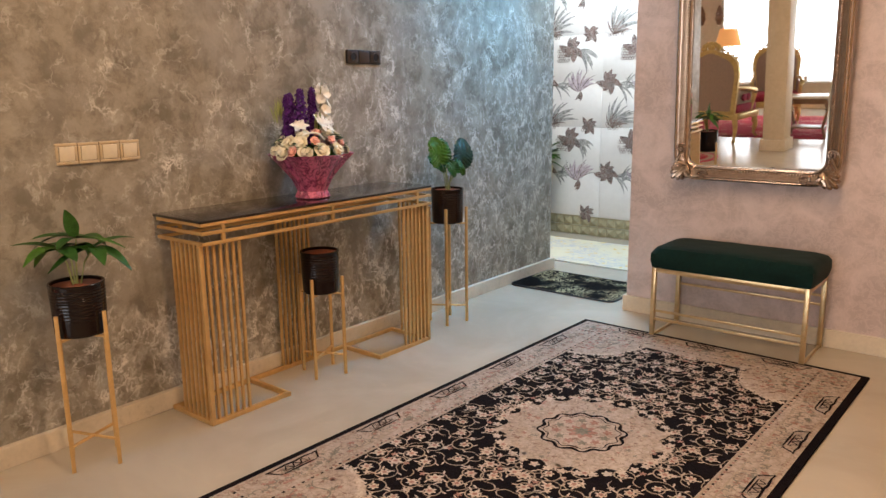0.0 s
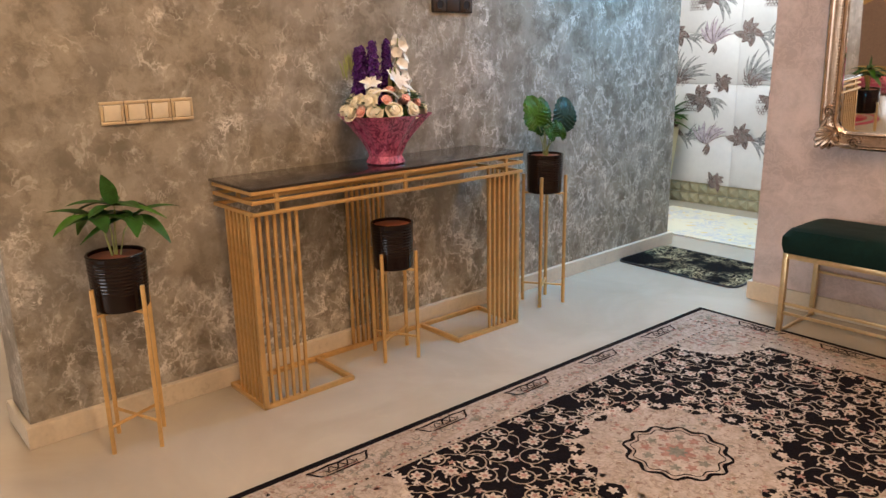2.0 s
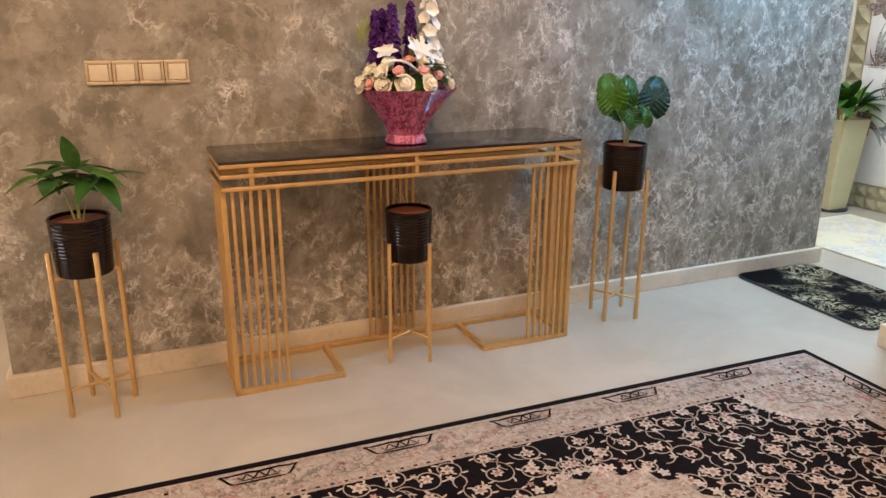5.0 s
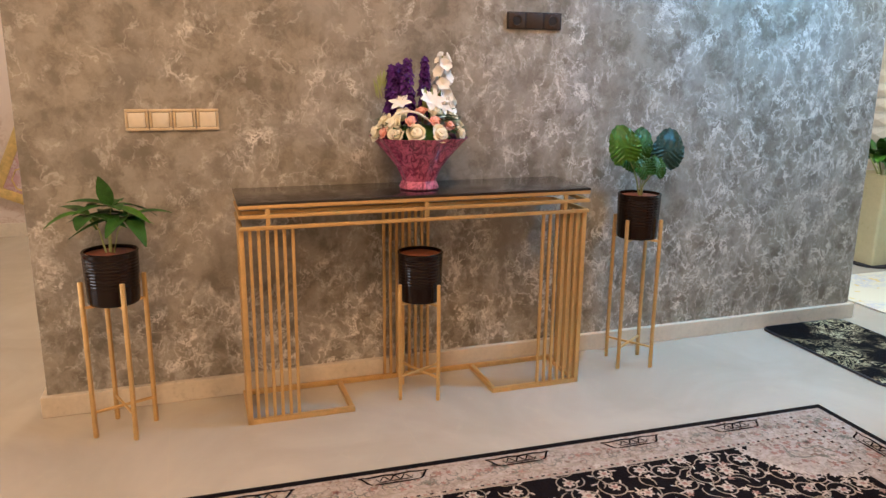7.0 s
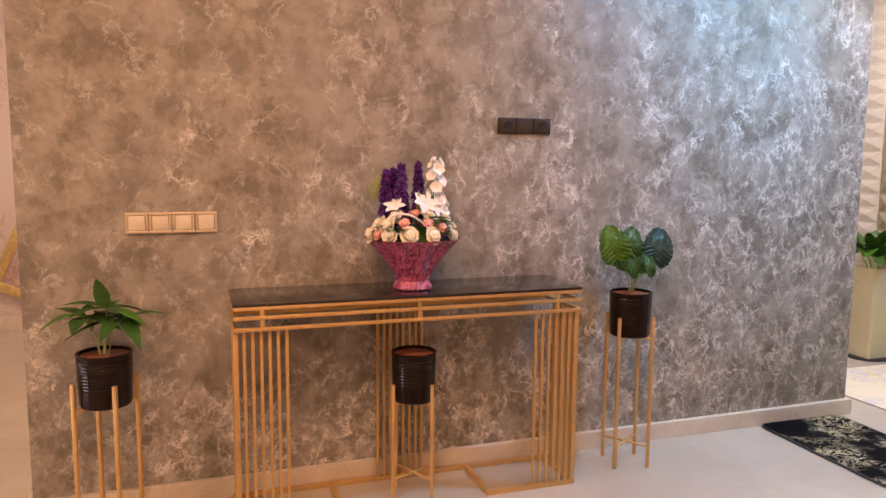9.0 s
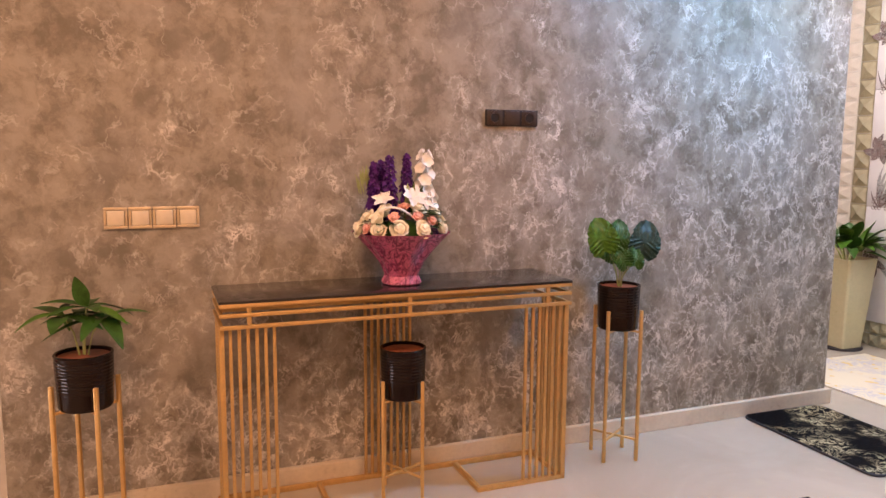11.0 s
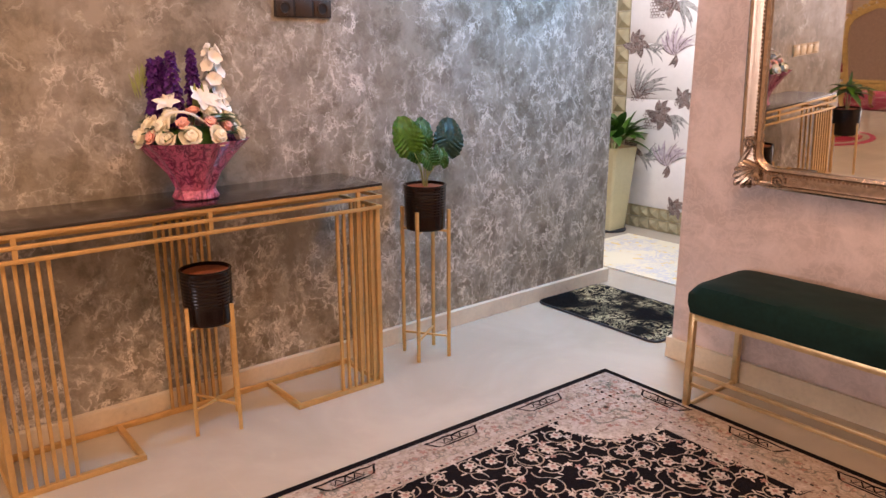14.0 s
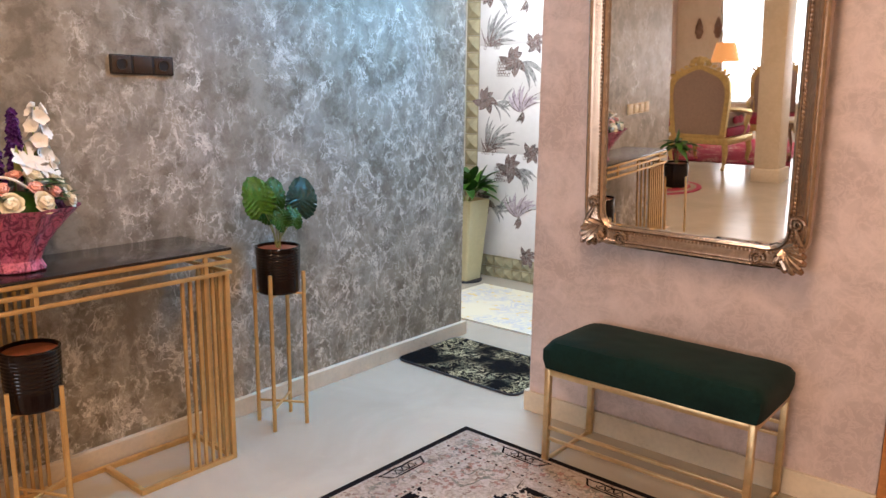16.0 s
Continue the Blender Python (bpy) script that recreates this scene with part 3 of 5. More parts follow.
def round_leaf_plant(cx, cy, z):
    t = thing("potted_plant", "round ribbed-leaf green plant with one bluish leaf", "plant", "", (cx, cy, z))
    specs = [((0.03, -0.105, 0.190), (1, -0.30, 0.12), 0.088, 0.25, M_LIME), ((-0.02, 0.000, 0.190), (0.95, 0.1, 0.2), 0.084, -0.6, M_LEAF),
             ((0.03, 0.098, 0.172), (0.85, -0.2, 0.15), 0.092, -0.25, M_TEAL), ((0.065, -0.03, 0.112), (0.9, -0.2, 0.4), 0.058, 0.5, M_LEAF),
             ((0.0, -0.06, 0.14), (0.8, -0.2, 0.4), 0.066, 0.9, M_LEAF), ((0.06, 0.035, 0.112), (0.9, 0.2, 0.4), 0.058, -0.5, M_LEAF), ((-0.06, 0.05, 0.16), (0.5, 0.5, 0.5), 0.07, 0.2, M_LEAF)]
    for i, (c, f, s, tilt, mat) in enumerate(specs):
        bm = B()
        b = Vector((0.012 * math.cos(i * 2.2), 0.012 * math.sin(i * 2.2), -0.045))
        tube(bm, [b, b + (Vector(c) - b) * 0.5 - Vector((0.2 * c[0], 0.2 * c[1], 0)), c], 0.0024)
        part("stem", bm, M_STEM, t)
        part("leaf", disc_leaf(B(), c, f, s, tilt), mat, t, "bluish dark ribbed leaf" if mat is M_TEAL else "")
    return t


schefflera(-2.438, 1.321, 0.662)
round_leaf_plant(-2.469, 3.355, 0.750)


# ---- flower basket ----
def rose_mesh(name, mat, r=0.026, seed=1):
    rnd = random.Random(seed)
    bm = B()
    g = blob(bm, (0, 0, 0), r * 0.66, (1, 1, 1.05), 3)
    for v in g["verts"]:
        d = v.co.normalized()
        a, p = math.atan2(d.y, d.x), math.acos(max(-1, min(1, d.z)))
        v.co *= 1 + 0.16 * math.sin(2 * a + 9 * p + seed) - 0.10 * math.exp(-(p / 0.35) ** 2)
    for k in range(11):
        outer = k < 6
        a = 2 * math.pi * k / (6 if outer else 5) + rnd.uniform(-0.25, 0.25)
        open_out, lift = (rnd.uniform(0.05, 0.40), rnd.uniform(-0.15, 0.05)) if outer else (rnd.uniform(-0.16, 0.0), rnd.uniform(0.12, 0.30))
        rows = []
        for i in range(6):
            v = i / 5
            row = []
            for j in range(6):
                s = (j / 5 - 0.5) * 1.5
                rr = r * (0.50 + 0.42 * v + open_out * v ** 2.5) * (1 + 0.05 * math.sin(5 * s + k))
                zz = r * (-0.70 + (1.15 + lift) * v - 0.30 * v ** 4 - 0.9 * (j / 5 - 0.5) ** 2 * v)
                row.append(bm.verts.new((rr * math.cos(a + s), rr * math.sin(a + s), zz)))
            rows.append(row)
        for p, q in zip(rows, rows[1:]):
            for j in range(5):
                bm.faces.new((p[j], p[j + 1], q[j + 1], q[j]))
    return mesh_of(name, bm, mat)


def flower_basket(cx, cy, z):
    rnd = random.Random(11)
    t = thing("flower_basket", "pink-wrapped basket of cream roses, lilies and violet spikes", "flowers", "", (cx, cy, z))

    def crinkle(a, h):
        k = max(0, (h - 0.03) / 0.17)
        sq = 1 / max(abs(math.cos(a)), abs(math.sin(a))) ** 0.25
        return sq * (1 + 0.030 * math.sin(11 * a + 9 * h) + k * 0.035 * math.sin(7 * a + 2) + 0.012 * math.sin(23 * a))

    bm = B()
    lathe(bm, [(0.001, 0.003), (0.068, 0.003), (0.072, 0.008), (0.066, 0.020), (0.060, 0.034), (0.066, 0.05), (0.082, 0.085), (0.112, 0.125), (0.145, 0.165), (0.174, 0.196), (0.169, 0.194), (0.139, 0.165), (0.09, 0.10)], 96, wobble=crinkle)
    part("wrap", bm, M_WRAP, t, "crinkled pink mesh wrapping")
    bm = B()
    blob(bm, (0, 0, 0.175), 0.115, (1, 1.05, 0.55), 3)
    part("foliage_core", bm, M_LEAF, t)
    cream = [rose_mesh("rose", M_WHITE, 0.029, s) for s in (1, 2, 3)]
    salmon = [rose_mesh("carnation", M_SALMON, 0.020, s) for s in (4, 5)]
    spots, k = [], 0
    while len(spots) < 44 and k < 4000:
        k += 1
        a, e = rnd.uniform(0, 2 * math.pi), rnd.uniform(0.14, 1.25)
        d = Vector((math.cos(a) * math.cos(e), math.sin(a) * math.cos(e) * 1.12, math.sin(e) * 0.72))
        p = Vector((0, 0, 0.193)) + d * 0.145
        if all((p - q).length > 0.047 for q, _ in spots):
            spots.append((p, d))
    for i, (p, d) in enumerate(spots):
        pink = i % 3 == 1
        me = salmon[i % 2] if pink else cream[i % 3]
        q = (d + Vector((0, 0, 0.35))).to_track_quat("Z", "Y").to_matrix().to_4x4()
        piece("carnation" if pink else "rose", me, t, m=Matrix.Translation(p) @ q @ Matrix.Rotation(i * 1.7, 4, "Z") @ Matrix.Scale(rnd.uniform(0.85, 1.12), 4))
    for i in range(46):
        a = rnd.uniform(0, 2 * math.pi)
        h = rnd.random()
        c = Vector(((0.125 - 0.05 * h) * math.cos(a), (0.135 - 0.05 * h) * math.sin(a), 0.19 + 0.085 * h))
        part("leaf", leaf(B(), c, (math.cos(a), math.sin(a), rnd.uniform(-0.1, 0.9)), 0.065, 0.032, 0.2), M_LEAF, t)
    # lilies
    for c, d, s in (((0.035, 0.030, 0.320), (0.8, 0.2, 0.7), 0.060), ((0.02, 0.075, 0.305), (0.7, 0.5, 0.6), 0.052), ((0.02, -0.075, 0.310), (0.5, -0.3, 0.8), 0.048), ((-0.03, 0.10, 0.29), (0.5, 0.8, 0.5), 0.05)):
        bm = B()
        q = Vector(d).to_track_quat("Z", "Y")
        for k in range(6):
            a = 2 * math.pi * k / 6
            aim = q @ Vector((math.cos(a), math.sin(a), 0.55 if k % 2 else 0.4))
            leaf(bm, c, aim, s, s * 0.60, 0.12, 0.3, q @ Vector((0, 0, 1)))
        part("lily", bm, M_PURE, t)
    # upright spikes
    for (x, y, z0, z1, r, mat, name) in ((-0.02, -0.098, 0.27, 0.445, 0.021, M_PURPLE, "violet_spike"), (0.0, -0.045, 0.24, 0.470, 0.026, M_PURPLE, "violet_spike"),
                                          (0.0, 0.020, 0.27, 0.478, 0.018, M_PURPLE, "violet_spike"), (-0.045, -0.065, 0.28, 0.45, 0.020, M_PURPLE, "violet_spike"), (-0.02, 0.094, 0.27, 0.492, 0.026, M_PURE, "white_spike")):
        bm = B()
        rod(bm, (x * 0.4, y * 0.5, 0.15), (x, y, z1 - 0.01), 0.0035, 0.002)
        part("stem", bm, M_STEM, t)
        bm = B()
        big = mat is M_PURE
        n = 26 if big else 150
        for k in range(n):
            u = k / n
            a = k * 2.4
            rr = r * (1.0 - 0.55 * u ** 3) * rnd.uniform(0.55, 1.15)
            p = Vector((x + rr * math.cos(a), y + rr * math.sin(a), z0 + (z1 - z0) * u))
            s = (0.036 if big else 0.017) * (1.0 - 0.35 * u) * rnd.uniform(0.7, 1.25)
            out = Vector((math.cos(a), math.sin(a), 0.5))
            for w in range(5 if big else 4):
                b = w * math.pi / (2.5 if big else 2) + k
                q = out.to_track_quat("Z", "Y")
                leaf(bm, p - out * 0.004, q @ Vector((math.cos(b), math.sin(b), 0.7)), s, s * (1.05 if big else 0.8), 0.1, 0.3, out, 5 if big else 3, True)
        part(name, bm, mat, t)
    for i in range(8):
        a, h = rnd.uniform(0, 6.28), rnd.uniform(0.12, 0.17)
        part("leaf", leaf(B(), (-0.02 + 0.04 * math.cos(a), 0.02 + 0.06 * math.sin(a), 0.26), (0.1 * math.cos(a), 0.15 * math.sin(a), 1), h * 0.7, 0.022, 0.02, 0.2, (1, 0, 0)), M_STEM if i % 2 else M_LEAF, t)
    bm = B()
    for k in range(30):
        a, y = rnd.uniform(0, 6.28), -0.11 + rnd.uniform(-0.03, 0.03)
        p = Vector((-0.05, y, 0.28))
        q = p + Vector((rnd.uniform(-0.03, 0.03), rnd.uniform(-0.04, 0.03), rnd.uniform(0.08, 0.2)))
        leaf(bm, p.lerp(q, 0.5), q - p, 0.07, 0.006, 0.1, 0.1, (1, 0, 0), 4)
    part("fern_spray", bm, M_STEM, t)
    bm = B()
    tube(bm, [(0.075 + 0.02 * math.sin(math.pi * k / 12), -0.105 + 0.12 * k / 12, 0.255 + 0.035 * math.sin(math.pi * (0.25 + 0.75 * k / 12))) for k in range(13)], 0.0042)
    part("handle", bm, M_PURE, t, "white ribbed basket handle")
    bm = B()
    tube(bm, [(0.01, 0.095 + 0.025 * k / 8, 0.27 + 0.07 * math.sin(math.pi * k / 8)) for k in range(9)], 0.005)
    part("handle", bm, M_PURE, t, "white ribbed basket handle")
    return t


flower_basket(-2.462, 2.396, 0.8055)


# ---- switches and sockets ----
for k in range(4):
    y = 1.387 + 0.0785 * k
    t = thing("light_switch", "champagne gold light switch with wide rocker", "light switch", "row of switches", (wall_x(y), y, 1.02))
    bm = B()
    w = 0.0765
    for a, b, c, d in ((0, w, 0, 0.011), (0, w, 0.064, 0.075), (0, 0.010, 0.011, 0.064), (w - 0.010, w, 0.011, 0.064)):
        box(bm, 0.0, 0.011, a, b, c, d, 0.003)
    part("plate", bm, M_SWITCH, t)
    bm = B()
    box(bm, 0.002, 0.012, 0.011, w - 0.011, 0.012, 0.063, 0.002)
    for v in bm.verts:
        if v.co.z > 0.04 and v.co.x > 0.008:
            v.co.x += 0.004
    part("rocker", bm, M_ROCKER, t)
t = thing("power_socket", "dark brown triple socket plate with round outlets", "socket", "", (wall_x(2.814) - 0.001, 2.814, 1.398))
part("plate", box(B(), 0, 0.010, 0, 0.236, 0, 0.066, 0.003), M_HOLE, t)
for k in range(3):
    y = 0.04 + 0.078 * k
    bm = B()
    box(bm, 0.009, 0.0125, y - 0.034, y + 0.034, 0.004, 0.062, 0.0015)
    m = part("module", bm, M_BROWN, t)
    if k != 1:
        bm = B()
        lathe(bm, [(0.0215, 0.0), (0.0215, 0.004), (0.0185, 0.004), (0.0175, 0.0005), (0.0, 0.0005)][:-1], 32)
        bmesh.ops.transform(bm, matrix=Matrix.Translation((0.0125, y, 0.033)) @ Matrix.Rotation(radians(90), 4, "Y"), verts=bm.verts)
        part("outlet_ring", bm, M_BROWN, m)
        part("outlet_well", rod(B(), (0.0124, y, 0.033), (0.0132, y, 0.033), 0.0175, None, 28), M_HOLE, m)


# ---- bench ----
def bench():
    t = thing("bench", "gold metal bench with dark green velvet cushion", "bench", "", (0, 0, 0))
    x0, x1, y0, y1, h = -1.455, -0.727, 3.782, 4.110, 0.366
    w = 0.011
    for x in (x0, x1):
        for y in (y0, y1):
            part("leg", box(B(), x - w, x + w, y - w, y + w, 0, h, 0.0015), M_BRASS, t)
    bm = B()
    for y in (y0, y1):
        box(bm, x0 + w, x1 - w, y - w, y + w, h - 0.022, h, 0.0015)
    for x in (x0, x1):
        box(bm, x - w, x + w, y0 + w, y1 - w, h - 0.022, h, 0.0015)
    part("top_frame", bm, M_BRASS, t)
    for y, z in ((y0, 0.140), (y0, 0.096), (y1, 0.262), (y1, 0.216)):
        part("stretcher", box(B(), x0 + w, x1 - w, y - 0.006, y + 0.006, z - 0.006, z + 0.006, 0.001), M_BRASS, t)
    for x in (x0, x1):
        part("side_bar", box(B(), x - 0.006, x + 0.006, y0 + w, y1 - w, 0.0, 0.012, 0.001), M_BRASS, t)
    # padded cushion: soft superellipse block with slight sag
    bm = B()
    cx, cy, hx, hy = (x0 + x1) / 2, (y0 + y1) / 2 + 0.001, (x1 - x0) / 2 + 0.026, (y1 - y0) / 2 + 0.022
    nx, ny = 44, 20
    top, bot = [], []
    for i in range(nx + 1):
        rt, rb = [], []
        for j in range(ny + 1):
            u, v = 2 * i / nx - 1, 2 * j / ny - 1
            px, py = u * (1 - 0.02 * v ** 8), v * (1 - 0.03 * u ** 8)
            edge = (1 - abs(u) ** 16) * (1 - abs(v) ** 9)
            z = h + 0.075 + 0.036 * max(edge, 0) ** 0.5 + 0.006 * (1 - u * u) * (1 - v * v) + 0.0016 * noise.noise(Vector((u * 7, v * 4, 1)))
            rt.append(bm.verts.new((cx + px * hx, cy + py * hy, z)))
            rb.append(bm.verts.new((cx + px * (hx - 0.008), cy + py * (hy - 0.008), h + 0.0015)))
        top.append(rt), bot.append(rb)
    for i in range(nx):
        for j in range(ny):
            bm.faces.new((top[i][j], top[i + 1][j], top[i + 1][j + 1], top[i][j + 1]))
            bm.faces.new((bot[i][j], bot[i][j + 1], bot[i + 1][j + 1], bot[i + 1][j]))
    ring = [(i, 0) for i in range(nx)] + [(nx, j) for j in range(ny)] + [(i, ny) for i in range(nx, 0, -1)] + [(0, j) for j in range(ny, 0, -1)]
    mids = []
    for i, j in ring:
        a, b = top[i][j].co, bot[i][j].co
        m = (a + b) / 2
        out = Vector((m.x - cx, m.y - cy, 0)).normalized()
        mids.append(bm.verts.new(m + out * 0.006 + Vector((0, 0, 0.001 * math.sin(i * 0.9 + j)))))
    for k in range(len(ring)):
        (i, j), (i2, j2) = ring[k], ring[(k + 1) % len(ring)]
        m, m2 = mids[k], mids[(k + 1) % len(ring)]
        bm.faces.new((bot[i][j], bot[i2][j2], m2, m)), bm.faces.new((m, m2, top[i2][j2], top[i][j]))
    part("cushion", bm, M_VELVET, t, "plump bottle green velvet cushion")
    return t


bench()


# ---- mirror ----
def wall_mirror():
    z0 = 0.831
    t = thing("wall_mirror", "large ornate antique silver-gold framed mirror, leaning forward", "mirror", "", m=pose(-1.094, 4.078, z0, 2.6, 0, -1))
    hw, h, rad = 0.368, 1.25, 0.090      # to the middle of the moulding

    def outline(off):
        pts, r = [], max(rad + off, 0.01)
        for cx, cz, a0 in ((-hw + rad, rad, 180), (hw - rad, rad, 270), (hw - rad, h - rad, 0), (-hw + rad, h - rad, 90)):
            for k in range(9):
                a = radians(a0 + 90 * k / 8)
                pts.append((cx + r * math.cos(a), cz + r * math.sin(a)))
        return pts

    def moulding(section):
        bm = B()
        loops = [[bm.verts.new((x, d, z)) for x, z in outline(off)] for off, d in section]
        n = len(loops[0])
        for p, q in zip(loops, loops[1:] + loops[:1]):
            for i in range(n):
                bm.faces.new((p[i], p[(i + 1) % n], q[(i + 1) % n], q[i]))
        return bm

    part("frame", moulding([(-0.036, 0.006), (-0.036, -0.012), (-0.028, -0.018), (-0.022, -0.012), (-0.012, -0.012), (0.006, -0.024), (0.016, -0.026), (0.022, -0.020), (0.028, -0.024), (0.036, -0.018), (0.038, 0.006)]), M_ANTIQUE, t)
    # beaded inner band, lying on the moulding
    bm = B()
    pts = outline(-0.017)
    pts.append(pts[0])
    acc = 0.0
    for (xa, za), (xb, zb) in zip(pts, pts[1:]):
        d = math.hypot(xb - xa, zb - za)
        while acc < d:
            u = acc / d
            blob(bm, (xa + (xb - xa) * u, -0.0135, za + (zb - za) * u), 0.0052, (1, 0.8, 1.2), 1)
            acc += 0.0135
        acc -= d
    part("beading", bm, M_BEAD, t, "dark bronze beaded band")
    # carved corner leaves
    rnd = random.Random(3)
    for sx in (-1, 1):
        for top in (0, 1):
            bm = B()
            cx, cz, sz = sx * (hw - 0.005), (h - 0.005 if top else 0.005), (1 if top else -1)
            for k in range(9):
                a = radians(-70 + 140 * k / 8)
                aim = Vector((sx * math.cos(radians(45) + a), -0.3, sz * math.sin(radians(45) + a)))
                L = 0.092 - 0.011 * abs(k - 4)
                c = Vector((cx - sx * 0.03, -0.022, cz - sz * 0.03))
                tube(bm, [c, c + aim * L * 0.5 + Vector((0, -0.008, 0)), c + aim * L * 0.85 + Vector((0, -0.006, 0)), c + aim * L + Vector((0, 0.006, 0))], [0.012, 0.015, 0.013, 0.008], 8)
                blob(bm, c + aim * L * 0.9 + Vector((0, 0.0, 0)), 0.0115, sub=2)
            for dx, dz in ((1, 0), (0, 1)):
                pts, rr = [], []
                for k in range(22):
                    u = k / 21
                    a = u * 3.6 * math.pi
                    r = 0.022 * (1 - u) + 0.003
                    q = Vector((cx - sx * 0.115 * dx + r * math.cos(a), -0.026 - 0.004 * u, cz - sz * (0.115 * dz) + sz * 0.010 * dx + r * math.sin(a)))
                    pts.append(q), rr.append(0.0065 - 0.003 * u)
                tube(bm, pts, rr, 6)
                tube(bm, [(cx, -0.028, cz), (cx - sx * 0.05 * dx + sx * 0.02 * dz, -0.034, cz - sz * 0.05 * dz + sz * 0.02 * dx), (cx - sx * 0.10 * dx, -0.028, cz - sz * 0.10 * dz + sz * 0.02 * dx)], [0.012, 0.011, 0.006], 8)
            blob(bm, (cx - sx * 0.008, -0.032, cz - sz * 0.008), 0.018, (1, 0.7, 1), 2)
            part("corner_ornament", bm, M_ANTIQUE, t, "carved leaf corner ornament")
    bm = B()
    vs = [bm.verts.new((x, -0.0022, z)) for x, z in outline(-0.046)]
    bm.faces.new(vs)
    o = [bm.verts.new((x, -0.0015, z)) for x, z in outline(-0.034)]
    n = len(vs)
    for i in range(n):
        bm.faces.new((vs[i], o[i], o[(i + 1) % n], vs[(i + 1) % n]))
    part("mirror_glass", bm, M_MIRROR, t, "bevelled mirror glass", smooth=False)
    part("backing", box(B(), -hw, hw, 0.008, 0.014, 0, h), M_BROWNWOOD, t)
    return t


wall_mirror()


# ---- hall rug ----
def flat(bm, pts, z, h=0.0006):
    """A low raised patch of pile with the given outline."""
    top = [bm.verts.new((x, y, z + h)) for x, y in pts]
    try:
        bm.faces.new(top)
    except ValueError:
        pass


def ribbon(bm, pts, width, z, h=0.0008):
    """A tapering line of pile along points."""
    n = len(pts)
    left, right = [], []
    for i, (x, y) in enumerate(pts):
        xa, ya = pts[max(i - 1, 0)]
        xb, yb = pts[min(i + 1, n - 1)]
        d = math.hypot(xb - xa, yb - ya) or 1
        w = width * (0.35 + 0.65 * math.sin(math.pi * (0.08 + 0.84 * i / (n - 1)))) / 2
        left.append(bm.verts.new((x - (yb - ya) / d * w, y + (xb - xa) / d * w, z + h)))
        right.append(bm.verts.new((x + (yb - ya) / d * w, y - (xb - xa) / d * w, z + h)))
    for i in range(n - 1):
        bm.faces.new((left[i], left[i + 1], right[i + 1], right[i]))


def rosette(bm, cx, cy, r, petals, z, depth=0.35, turn=0.0, sx=1.0, sy=1.0):
    pts = []
    n = petals * 6
    for i in range(n):
        a = 2 * math.pi * i / n
        k = r * (1 - depth * (0.5 + 0.5 * math.cos(petals * a)))
        pts.append((cx + sx * k * math.cos(a + turn), cy + sy * k * math.sin(a + turn)))
    flat(bm, pts, z)


